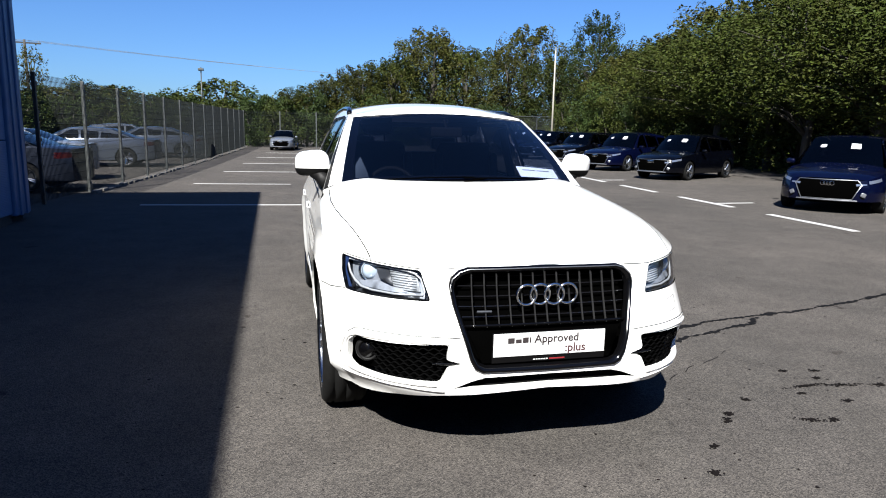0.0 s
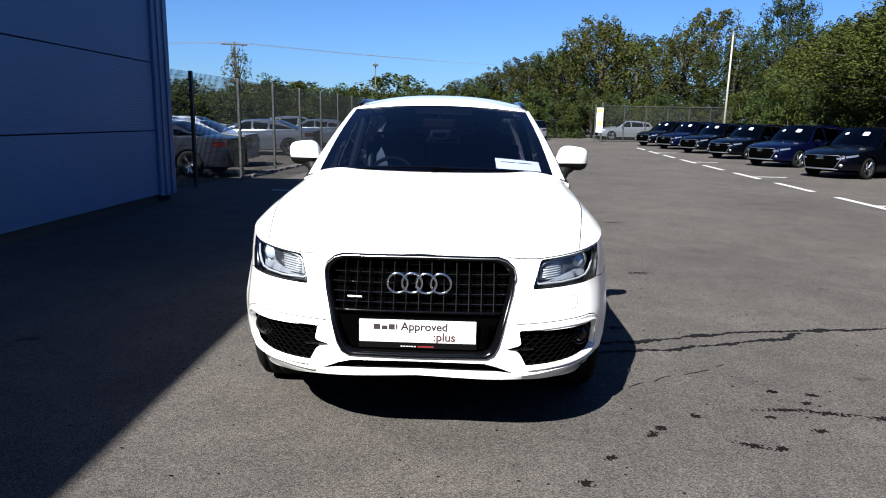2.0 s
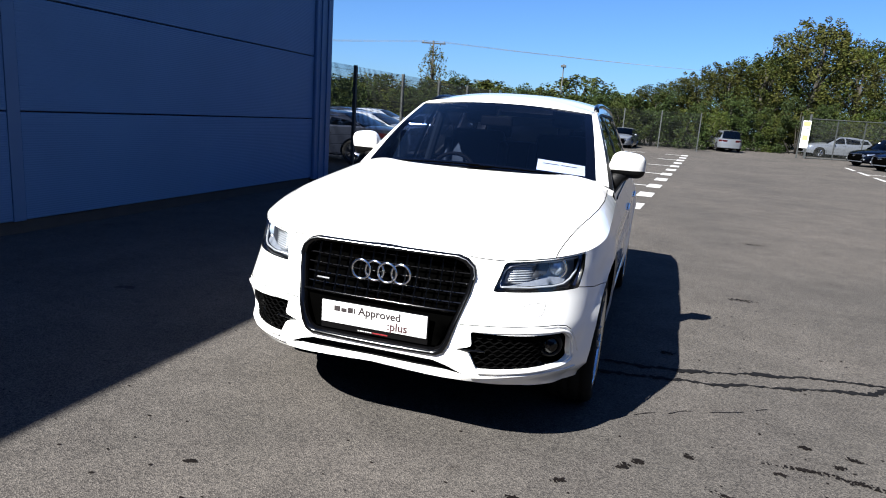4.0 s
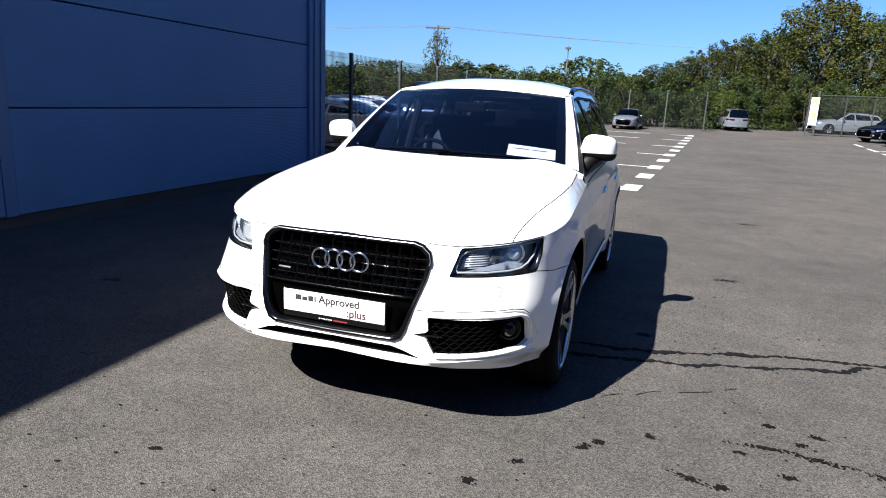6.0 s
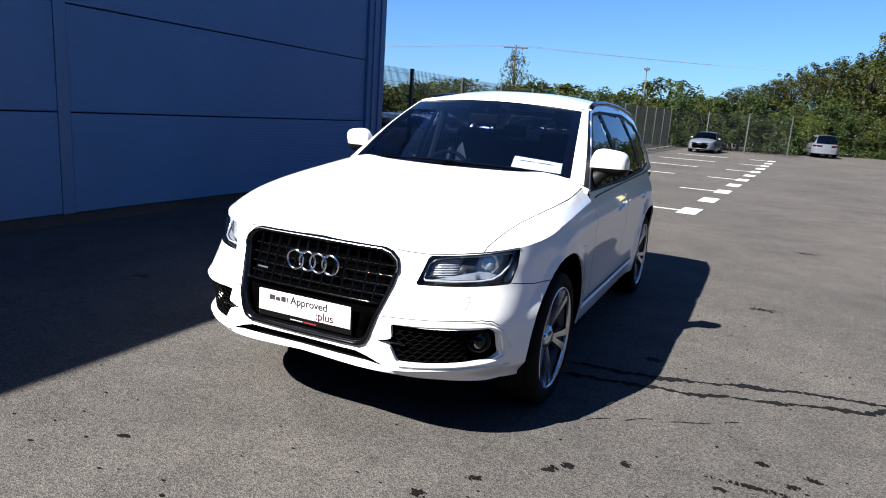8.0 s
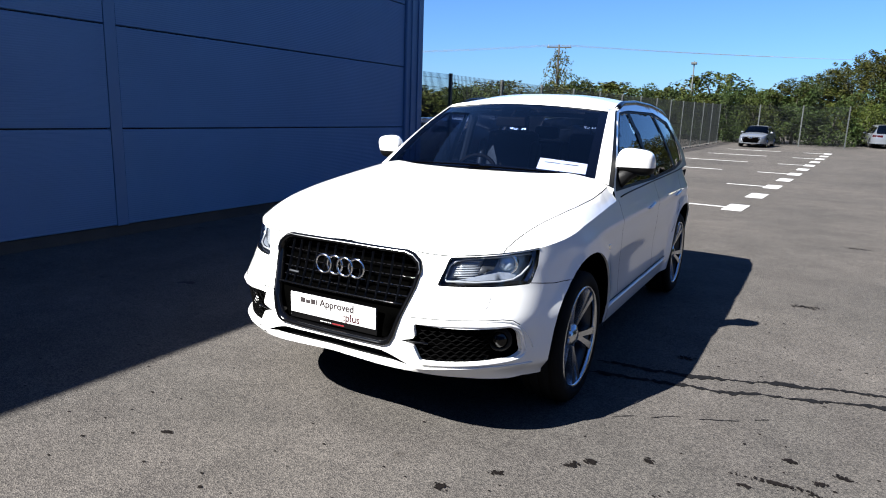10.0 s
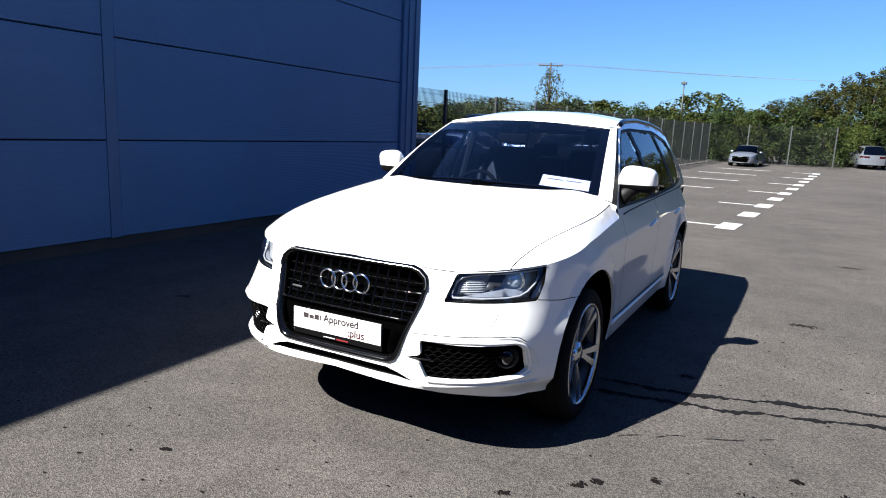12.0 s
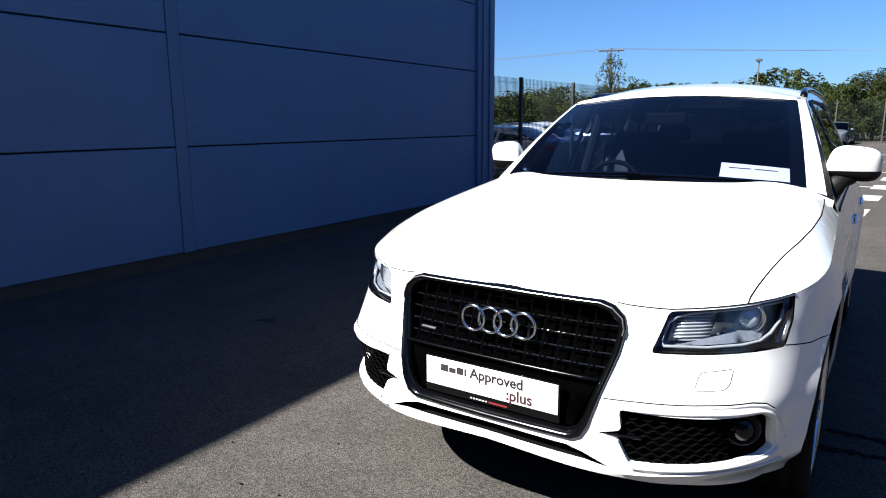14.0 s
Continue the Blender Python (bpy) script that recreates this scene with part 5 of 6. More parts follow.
# ---- trees and hedges ----
def leaf_material(name, color, hue=0.03):
    m = material(name, color, 0.6, spec=0.12)
    n, link = m.node_tree.nodes, m.node_tree.links.new
    g, o = n.new("ShaderNodeNewGeometry"), n.new("ShaderNodeObjectInfo")
    h = n.new("ShaderNodeHueSaturation")
    h.inputs["Color"].default_value = (*color, 1)

    def rng(src, lo, hi):
        r = n.new("ShaderNodeMapRange")
        r.inputs["To Min"].default_value, r.inputs["To Max"].default_value = lo, hi
        link(src, r.inputs["Value"])
        return r.outputs[0]
    t = n.new("ShaderNodeTexNoise")
    t.inputs["Scale"].default_value = 0.45
    link(g.outputs["Position"], t.inputs["Vector"])
    a = n.new("ShaderNodeMath")
    a.operation = "ADD"
    link(rng(g.outputs["Random Per Island"], -hue * 0.5, hue * 0.5), a.inputs[0]), link(rng(t.outputs["Fac"], 0.5 - hue * 0.9, 0.5 + hue * 1.0), a.inputs[1])
    link(a.outputs[0], h.inputs["Hue"])
    v = n.new("ShaderNodeMath")
    v.operation = "MULTIPLY"
    link(rng(g.outputs["Random Per Island"], 0.65, 1.35), v.inputs[0]), link(rng(o.outputs["Random"], 0.75, 1.25), v.inputs[1])
    link(v.outputs[0], h.inputs["Value"])
    link(h.outputs[0], n["Principled BSDF"].inputs["Base Color"])
    return m


M_LEAF = leaf_material("leaves_green", (0.025, 0.032, 0.005))
M_LEAF_DRY = leaf_material("leaves_turning", (0.033, 0.034, 0.0062), 0.03)
M_IVY = leaf_material("leaves_ivy", (0.017, 0.027, 0.006), 0.02)
M_BARK = material("bark", (0.030, 0.026, 0.021), 0.9, vary=0.3, scale=6, bump=0.5, bump_scale=30)


def leaves(rnd, clumps, each, leaf, spread):
    """Many small bent leaves round clump centres, as one mesh's lists."""
    vs, fs = [], []
    for c, r in clumps:
        for _ in range(each):
            d = Vector((rnd.gauss(0, 1), rnd.gauss(0, 1), rnd.gauss(0, 1))).normalized() * r * rnd.uniform(0.55, 1.0) ** 0.6
            p = c + Vector((d.x, d.y, d.z * spread))
            n = (d.normalized() + Vector((rnd.gauss(0, 0.7), rnd.gauss(0, 0.7), rnd.gauss(0.12, 0.7)))).normalized()
            u = n.orthogonal().normalized()
            u.rotate(Matrix.Rotation(rnd.uniform(0, math.tau), 3, n))
            w, s = n.cross(u), leaf * rnd.uniform(0.6, 1.4)
            k = len(vs)
            vs += [p - u * s * 0.82, p + w * s * 0.44 + n * s * 0.12, p + u * s * 0.82, p - w * s * 0.44 + n * s * 0.15]
            fs += [(k, k + 1, k + 2), (k, k + 2, k + 3)]
    return vs, fs


def build_tree(seed, height, width, low, mat, label, each=56, leaf=0.082):
    """A broad-leaved tree: forked trunk, limbs, and a crown of many small leaves in uneven clumps."""
    rnd = random.Random(seed)
    t = thing("tree", label=label, category="tree", group="trees at the edge of the yard")
    clumps, bm = [], bmesh.new()
    tube(bm, [(0, 0, -0.2), (rnd.uniform(-0.1, 0.1), 0, height * 0.3), (rnd.uniform(-0.3, 0.3), rnd.uniform(-0.3, 0.3), height * 0.62), (rnd.uniform(-0.4, 0.4), rnd.uniform(-0.4, 0.4), height * 0.9)], [0.16, 0.13, 0.08, 0.025], 8)
    n = 250
    for i in range(n):
        f = rnd.uniform(low, 1.0) ** 0.9
        z = height * f
        reach = width * (0.35 + 0.75 * math.sin(math.pi * min(1, (1 - f) / (1 - low) * 0.82 + 0.12))) * rnd.uniform(0.12, 1.0) ** 0.6
        a = rnd.uniform(0, math.tau)
        c = Vector((math.cos(a) * reach, math.sin(a) * reach, z - 0.25))
        r = rnd.uniform(0.16, 0.36) * width / 2.2
        clumps.append((c, r))
        if i % 11 == 0:
            tube(bm, [(0, 0, max(0.3, z * 0.65 - 0.3)), c * 0.55 + Vector((0, 0, z * 0.36)), c], [0.06, 0.04, 0.012], 5)
    for i in range(26):
        a = rnd.uniform(0, math.tau)
        clumps.append((Vector((math.cos(a) * width * rnd.uniform(0.1, 0.5), math.sin(a) * width * rnd.uniform(0.1, 0.5), height * rnd.uniform(0.90, 1.05))), rnd.uniform(0.10, 0.24)))
    part("trunk", bm, M_BARK, t, "forked brown trunk and limbs", True)
    me = bpy.data.meshes.new("crown")
    vs, fs = leaves(rnd, clumps, each, leaf, 1.7)
    me.from_pydata(vs, [], fs)
    me.materials.append(mat)
    c = new("crown", me)
    c.parent = t
    return t


def build_bush(seed, height, width, mat, label, each=140, leaf=0.068, depth=1.0):
    rnd = random.Random(seed)
    t = thing("hedge_bush", label=label, category="bush", group="hedge at the edge of the yard")
    clumps = []
    for _ in range(40):
        z = rnd.uniform(0.05, 1.0) * height
        clumps.append((Vector((rnd.uniform(-1, 1) * width, rnd.uniform(-1, 1) * depth * (1.1 - 0.5 * z / height), z)), rnd.uniform(0.22, 0.50)))
    bm = bmesh.new()
    for k in range(5):
        c = clumps[k * 6][0]
        tube(bm, [(c.x * 0.3, c.y * 0.3, -0.1), (c.x * 0.7, c.y * 0.6, c.z * 0.6), tuple(c)], [0.05, 0.03, 0.01], 5)
    part("stem", bm, M_BARK, t, "thin brown forked stem", True)
    me = bpy.data.meshes.new("foliage")
    vs, fs = leaves(rnd, clumps, each, leaf, 0.85)
    me.from_pydata(vs, [], fs)
    me.materials.append(mat)
    c = new("foliage", me)
    c.parent = t
    return t


def spots(kinds, rows, tall=1.0, fresh=False):
    """Sets copies of the kinds at rows of (x, y, scale, height scale)."""
    rnd = random.Random(11)
    used = set()
    for i, (x, y, s, h) in enumerate(rows):
        k = kinds[i % len(kinds)]
        m = pose(x, y, rise(x, y) - 0.05, 0, 0, rnd.uniform(0, 360)) @ Matrix.Diagonal((s, s, h * tall, 1))
        if id(k) in used:
            copy_thing(k, m @ Matrix.Diagonal((*(1 / v for v in k.scale), 1)) if fresh else m)
        else:
            k.matrix_basis = m
            used.add(id(k))


def build_greenery():
    rnd = random.Random(21)
    big = [build_tree(1, 8.0, 2.6, 0.04, M_LEAF, "tall bushy green tree with dense small leaves"), build_tree(2, 8.4, 2.4, 0.05, M_LEAF_DRY, "tall tree with leaves turning yellow-brown"),
           build_tree(3, 7.6, 2.9, 0.06, M_LEAF, "broad green tree with leaves down to the ground"), build_tree(4, 8.8, 2.5, 0.06, M_LEAF_DRY, "tall uneven tree with leaves turning brown")]
    rows = []
    for i in range(15):
        y = 3 + i * 3.0 + rnd.uniform(-0.6, 0.6)
        rows.append((20.6 + 0.13 * (y - 15) + rnd.uniform(-0.6, 0.8), y, rnd.uniform(1.0, 1.25), table(y, (3, 20, 30, 46), (1.15, 1.12, 1.0, 0.95)) * rnd.uniform(0.9, 1.1)))
    for i in range(9):
        y = 2 + i * 5.4 + rnd.uniform(-1, 1)
        rows.append((24.0 + 0.13 * (y - 15) + rnd.uniform(-1, 1), y, rnd.uniform(1.2, 1.5), table(y, (3, 20, 30, 48), (1.4, 1.35, 1.2, 1.1)) * rnd.uniform(0.9, 1.1)))
    for x, y, s, h in ((22.5, 50, 1.3, 1.02), (19.5, 54, 1.3, 1.08), (16.5, 57, 1.35, 1.22), (13.2, 57.5, 1.35, 1.36), (10.0, 58.5, 1.2, 1.06), (7.4, 60, 1.2, 0.92), (27, 52, 1.5, 1.4), (5.0, 61, 1.15, 0.80), (2.4, 61.5, 1.1, 0.70), (24, 60, 1.5, 1.5), (19, 63, 1.5, 1.4), (14.5, 62, 1.4, 1.3), (11.5, 63, 1.4, 1.05), (8.6, 64, 1.4, 0.85)):
        rows.append((x, y, s, h))
    spots(big, rows, 0.87)
    dark = build_tree(12, 9.9, 2.7, 0.05, M_IVY, "tall dark green tree standing above the others", 60, 0.085)
    dark.matrix_basis = pose(24.0, 45.6, rise(24.0, 45.6))
    over = [build_tree(8, 8.2, 2.9, 0.36, M_LEAF, "tall green tree with its crown hanging over the parked cars", 72, 0.068), build_tree(9, 7.6, 2.8, 0.38, M_LEAF, "green tree with a low crown hanging over the parked cars", 72, 0.068)]
    spots(over, [(18.7 + 0.13 * (y - 15) + rnd.uniform(-0.5, 0.5), y, rnd.uniform(1.05, 1.3), rnd.uniform(0.85, 1.0)) for y in (5.5, 8.6, 11.8, 15.0, 18.4, 21.8, 25.0, 28.5)])
    small = [build_tree(5, 4.6, 2.3, 0.04, M_LEAF, "low bushy green tree", 16, 0.120), build_tree(6, 5.0, 2.2, 0.04, M_LEAF_DRY, "low tree with thin yellowing leaves", 14, 0.118), build_tree(7, 4.3, 2.6, 0.02, M_IVY, "low dense dark green tree", 16, 0.122)]
    rows = []
    for i in range(50):
        x = 3 - i * 1.85 + rnd.uniform(-0.6, 0.6)
        rows.append((x, 61 + rnd.uniform(-2.5, 3.5), rnd.uniform(1.15, 1.6), rnd.uniform(0.74, 1.06)))
    for i in range(16):
        rows.append((-7 - i * 2.6 + rnd.uniform(-0.5, 0.5), 50 + rnd.uniform(-1.5, 1.5), rnd.uniform(1.0, 1.3), rnd.uniform(0.6, 0.8)))
    rows += [(-5.2, 60, 1.2, 1.2)]
    spots(small, rows, 0.97)
    column = build_tree(14, 10.9, 0.42, 0.55, M_IVY, "narrow dead stem wrapped in green ivy", 40, 0.09)
    column.matrix_basis = pose(18.5, 72.4, rise(18.5, 72.4))
    thin = build_tree(10, 9.0, 1.9, 0.25, M_LEAF_DRY, "thin feathery tree with sparse yellowing leaves", 6, 0.15)
    thin.matrix_basis = pose(-26.9, 82, rise(-26.9, 82))
    bush = [build_bush(31, 2.6, 1.5, M_IVY, "dense dark ivy hedge reaching the ground"), build_bush(32, 2.4, 1.4, M_LEAF, "leafy green hedge reaching the ground"), build_bush(33, 2.9, 1.5, M_IVY, "tall dense ivy hedge reaching the ground")]
    rows = []
    for i in range(17):
        y = 4 + i * 2.4
        rows.append((table(y, (4, 24, 32), (19.5, 19.9, 19.0)) + 0.06 * (y - 15) + table(y, (8, 13, 20, 25), (0.0, 1.6, 1.6, 0.0)) + rnd.uniform(-0.4, 0.3), y, rnd.uniform(1.05, 1.4), rnd.uniform(1.0, 1.6)))
    for i in range(22):
        x = -14 + i * 1.7
        rows.append((x, table(x, (-14, 4, 6, 10, 22), (46.5, 45.5, 49.5, 50.5, 49.5)) + rnd.uniform(-0.3, 0.3), rnd.uniform(1.05, 1.3), rnd.uniform(1.0, 1.34)))
    for i in range(12):
        rows.append((-16 - i * 2.4, 47 + rnd.uniform(-1, 1), 1.5, rnd.uniform(1.0, 1.4)))
    spots(bush, rows, 1.0, True)


build_greenery()
# ---- the other parked cars ----
def paint(name, color, metal=0.0):
    return material(name, color, 0.16, metal, vary=0.04, scale=2, spec=0.22, coat=0.06)


P_NAVY, P_BLACK = paint("navy_paint", (0.0006, 0.0012, 0.0085)), paint("black_paint", (0.0006, 0.0008, 0.0018))
P_SILVER, P_GREY, P_DARKGREY = paint("silver_paint", (0.34, 0.37, 0.42), 0.5), paint("grey_paint", (0.085, 0.10, 0.13), 0.6), paint("dark_grey_paint", (0.022, 0.027, 0.042), 0.6)
P_DULL = paint("dull_silver_paint", (0.16, 0.175, 0.20), 0.5)
M_CARGLASS = glass("car_glass", (0.08, 0.10, 0.14), least=0.03, power=5.5)
M_SLIM = material("slim_lamp", (0.12, 0.14, 0.19), 0.15, 0.5, coat=0.6)
M_VENT = material("silver_vent", (0.14, 0.145, 0.16), 0.35, 0.5)
M_TAIL = material("tail_lamp_red", (0.03, 0.003, 0.004), 0.2, coat=0.5)


def plain_wheel(parent, m, r):
    turn = m @ pose(0, 0, 0, 0, 90, 0)
    w = new("wheel")
    w.parent = parent
    bm = bmesh.new()
    lathe(bm, [(r * 0.70, -0.10), (r * 0.92, -0.11), (r, -0.08), (r, 0.08), (r * 0.92, 0.11), (r * 0.70, 0.10)], turn, 28, True)
    part("tyre", bm, M_TYRE, w, smooth=True)
    bm = bmesh.new()
    lathe(bm, [(r * 0.72, 0.104), (r * 0.67, 0.10), (r * 0.64, 0.0), (r * 0.4, -0.02), (0.001, -0.02)], turn, 28)
    part("rim", bm, M_HOUSING, w, smooth=True)
    bm = bmesh.new()
    for k in range(5):
        a = k / 5 * math.tau
        for s in (-0.13, 0.13):
            d = Vector((math.cos(a + s), math.sin(a + s), 0))
            tube(bm, [turn @ (Vector((math.cos(a), math.sin(a), 0)) * 0.04 + Vector((0, 0, 0.07))), turn @ (d * r * 0.68 + Vector((0, 0, 0.095)))], 0.02, 5)
    lathe(bm, [(0.001, 0.085), (0.05, 0.08), (0.06, 0.05)], turn, 14)
    part("spokes", bm, M_ALLOY, w, "silver spokes")


def build_car(paint_mat, label, m, tail="hatch", length=4.34, half=0.91, height=1.43, papers=True):
    """A parked car: nose at local y = 0, tail at y = length."""
    L, W = length, half
    car = thing("parked_car", m, label=label, category="car", group="cars parked round the yard")
    r = 0.325
    ax = (0.84, L - 0.90)
    belt = ((0.0, 0.15, 0.5, 1.15, 2.0, 3.2, L - 0.5, L), (0.70, 0.76, 0.82, 0.90, 0.93, 0.96, 0.98, 0.94))

    def wide(y):
        d = min(y / 0.75, (L - y) / 0.6, 1.0)
        return W * (0.74 + 0.26 * (1 - (1 - d) ** 2.6))

    def side(y, z, out=0.0):
        b = table(y, *belt)
        f = (z - 0.2) / (b - 0.2)
        x = wide(y) * (0.955 + 0.05 * math.sin(math.pi * min(1, f * 0.95 + 0.05)) - 0.03 * f * f) + 0.010 * math.exp(-((f - 0.72) / 0.07) ** 2)
        lean = 0.06 * (abs(f - 0.45) * 1.6) ** 2 * max(0, 1 - y / 0.6) - 0.05 * max(0, f - 0.5) * max(0, 1 - (L - y) / 0.5)
        return Vector((x + out, y + lean, z))
    ys = np.linspace(0, L, 40)
    outline = [(float(y), 0.24 if 0.4 < y < L - 0.4 else 0.27) for y in ys] + [(float(y), table(y, *belt)) for y in ys[::-1]]
    holes = [[(a + 0.365 * math.cos(t), 0.33 + 0.365 * math.sin(t)) for t in np.linspace(0, math.tau, 28, endpoint=False)] for a in ax]
    gaps = [strip([(1.28, 0.30), (1.24, 0.93)], 0.010), strip([(2.36, 0.30), (2.36, 0.95)], 0.010), strip([(3.05, 0.60), (3.26, 0.97)], 0.010)]
    for s in (1, -1):
        bm = bmesh.new()
        mesh_patch(bm, outline, holes + gaps, lambda y, z, s=s: Vector((side(y, z).x * s, *side(y, z)[1:])), 0.12, None, s > 0)
        part("body_side", bm, paint_mat, car, smooth=True)
    # nose and tail skins
    def nose(u, v):
        a, z = 2 * u - 1, lerp(0.27, table(0.0, *belt), v)
        e = side(0.0, z)
        return Vector((e.x * a, e.y - 0.17 * (1 - abs(a) ** 2.2), z))
    bm = bmesh.new()
    sheet(bm, nose, 24, 10)
    part("front_bumper", bm, paint_mat, car, smooth=True)
    bm = bmesh.new()
    sheet(bm, lambda u, v: Vector((side(L, lerp(0.27, table(L, *belt), v)).x * (1 - 2 * u), side(L, lerp(0.27, table(L, *belt), v)).y + 0.13 * (1 - abs(2 * u - 1) ** 2.4), lerp(0.27, table(L, *belt), v))), 20, 8)
    part("rear_bumper", bm, paint_mat, car, smooth=True)
    # bonnet, roof and tail deck
    y_ws0, y_ws1 = 1.22, 1.98
    y_r1, y_r2 = (L - 0.42, L - 0.10) if tail == "hatch" else (L - 1.40, L - 0.62)
    if tail == "suv":
        y_r1, y_r2 = L - 0.30, L - 0.10
    H = height
    roof = ((y_ws1, y_ws1 + 0.5, (y_ws1 + y_r1) / 2, y_r1), (H - 0.045, H - 0.005, H, H - (0.10 if tail == "hatch" else 0.05)))

    def deck(x_edge, z_edge, crown, a, n=2.6):
        return Vector((x_edge * a, 0, z_edge + crown * (1 - abs(a) ** n)))
    def bonnet(u, v):
        a, y = 2 * u - 1, lerp(0.0, y_ws0 + 0.06, v)
        e = side(y, table(y, *belt))
        c = table(y, (0, 0.15, 0.5, 1.3), (0.03, 0.06, 0.09, 0.105))
        return Vector((e.x * a, e.y - 0.17 * (1 - abs(a) ** 2.2) * (1 - v) ** 3, e.z + c * (1 - abs(a) ** 3)))
    bm = bmesh.new()
    sheet(bm, bonnet, 20, 14)
    part("bonnet", bm, paint_mat, car, smooth=True)
    zb = table(L - 0.2, *belt)
    if tail == "saloon":
        bm = bmesh.new()
        sheet(bm, lambda u, v: Vector((side(lerp(y_r2 - 0.08, L, v), 0.9).x * 0.97 * (2 * u - 1), lerp(y_r2 - 0.08, L, v) + 0.13 * (1 - abs(2 * u - 1) ** 2.4) * v ** 3, table(lerp(y_r2, L, v), *belt) + 0.07 * (1 - abs(2 * u - 1) ** 3) * (1 - 0.4 * v))), 16, 8)
        part("boot_lid", bm, paint_mat, car, smooth=True)
    def ridge(y):
        return W * (0.66 - 0.05 * max(0, (y - y_ws1) / (y_r1 - y_ws1)) ** 2)
    bm = bmesh.new()
    sheet(bm, lambda u, v: Vector((ridge(lerp(y_ws1, y_r1, v)) * (2 * u - 1), lerp(y_ws1 - 0.05 * (1 - (2 * u - 1) ** 2), y_r1, v), table(lerp(y_ws1, y_r1, v), *roof) + 0.035 * (1 - abs(2 * u - 1) ** 2.4) - 0.02)), 14, 14)
    part("roof", bm, paint_mat, car, smooth=True)
    def screen_f(u, v):
        a = 2 * u - 1
        return Vector((lerp(W * 0.84, W * 0.66, v) * a, lerp(y_ws0 + 0.08 * a * a, y_ws1 - 0.05 * (1 - a * a), v), lerp(table(y_ws0, *belt) + 0.10 * (1 - abs(a) ** 3) - 0.005, H - 0.065 + 0.035 * (1 - abs(a) ** 2.4), v) + 0.03 * math.sin(math.pi * v)))
    bm = bmesh.new()
    sheet(bm, screen_f, 14, 8)
    part("windscreen", bm, M_CARGLASS, car, "dark windscreen", True)
    def screen_r(u, v):
        a = 1 - 2 * u
        z1 = zb + (0.07 if tail == "saloon" else 0.02)
        return Vector((lerp(ridge(y_r1), W * 0.80, v) * a, lerp(y_r1, y_r2, v) - 0.05 * a * a * v, lerp(table(y_r1, *roof) - 0.02 + 0.035 * (1 - abs(a) ** 2.4), z1 + 0.02 * (1 - a * a), v)))
    bm = bmesh.new()
    sheet(bm, screen_r, 14, 6)
    part("rear_screen", bm, M_CARGLASS, car, "dark rear glass", True)
    if tail != "saloon":
        bm = bmesh.new()
        sheet(bm, lambda u, v: Vector((lerp(W * 0.80, side(L, 0.9).x, v) * (1 - 2 * u), lerp(y_r2 - 0.05 * (1 - 2 * u) ** 2, side(L, 0.94).y + 0.13 * (1 - abs(2 * u - 1) ** 2.4), v), lerp(zb + 0.02, table(L, *belt), v))), 14, 3)
        part("tailgate", bm, paint_mat, car, smooth=True)
    # leaning sides with their windows
    def top(y):
        if y < y_ws1:
            return lerp(table(y_ws0, *belt), H - 0.065, max(0, (y - y_ws0) / (y_ws1 - y_ws0)))
        if y > y_r1:
            return lerp(table(y_r1, *roof) - 0.02, zb, min(1, (y - y_r1) / (y_r2 + 0.06 - y_r1)))
        return table(y, *roof) - 0.02
    def lean(y, z):
        b = table(y, *belt)
        f = (z - b) / (H - 0.04 - b)
        return lerp(side(y, b).x * 0.985, ridge(min(max(y, y_ws1), y_r1)), max(0, f) ** 1.1)
    ye = np.linspace(y_ws0, y_r2 + 0.06, 30)
    outline = [(float(y), table(y, *belt)) for y in ye] + [(float(y), top(y)) for y in ye[::-1][1:-1]]
    wins = {"front_window": [(y_ws0 + 0.34, 0.97), (2.36, 0.98), (2.32, H - 0.115), (y_ws1 + 0.12, H - 0.115), (y_ws1 - 0.05, H - 0.19)],
            "rear_window": [(2.44, 0.985), (min(3.32, y_r2 - 0.35), 1.0), (min(3.28, y_r1 + 0.12), H - 0.17), (2.40, H - 0.11)]}
    if tail != "saloon":
        wins["quarter_window"] = [(3.38, 1.01), (y_r2 - 0.22, 1.04), (y_r1 - 0.02, H - 0.20), (3.34, H - 0.17)]
    else:
        wins["quarter_window"] = [(3.05, 1.0), (y_r2 - 0.12, 1.02), (y_r1 + 0.25, H - 0.24), (3.05, H - 0.18)]
        wins["rear_window"] = [(2.44, 0.985), (2.98, 0.995), (2.98, H - 0.16), (2.40, H - 0.115)]
    for s in (1, -1):
        bm = bmesh.new()
        mesh_patch(bm, outline, [rounded(w, 0.03, 3) for w in wins.values()], lambda y, z, s=s: Vector((lean(y, z) * s, y, z)), 0.13, None, s > 0)
        part("window_frame", bm, paint_mat, car, smooth=True)
        for nm, w in wins.items():
            bm = bmesh.new()
            mesh_patch(bm, rounded(w, 0.03, 3), [], lambda y, z, s=s: Vector(((lean(y, z) - 0.008) * s, y, z)), 0.15, None, s > 0)
            part(nm, bm, M_CARGLASS, car, "dark side glass", True)
        bm = bmesh.new()
        ring = [p for p in wins["front_window"][3:][::-1]] + [(2.34, H - 0.105), (2.9, H - 0.125), (min(3.3, y_r1), H - 0.155)]
        tube(bm, [Vector(((lean(y, z) + 0.006) * s, y, z + 0.012)) for y, z in ring], 0.008, 4)
        part("window_strip", bm, M_CHROME, car, "thin chrome window strip")
        bm = bmesh.new()
        box(bm, (-0.09, -0.05, -0.055), (0.09, 0.05, 0.06), pose(s * (W + 0.06), y_ws0 + 0.42, 1.0), 0.035)
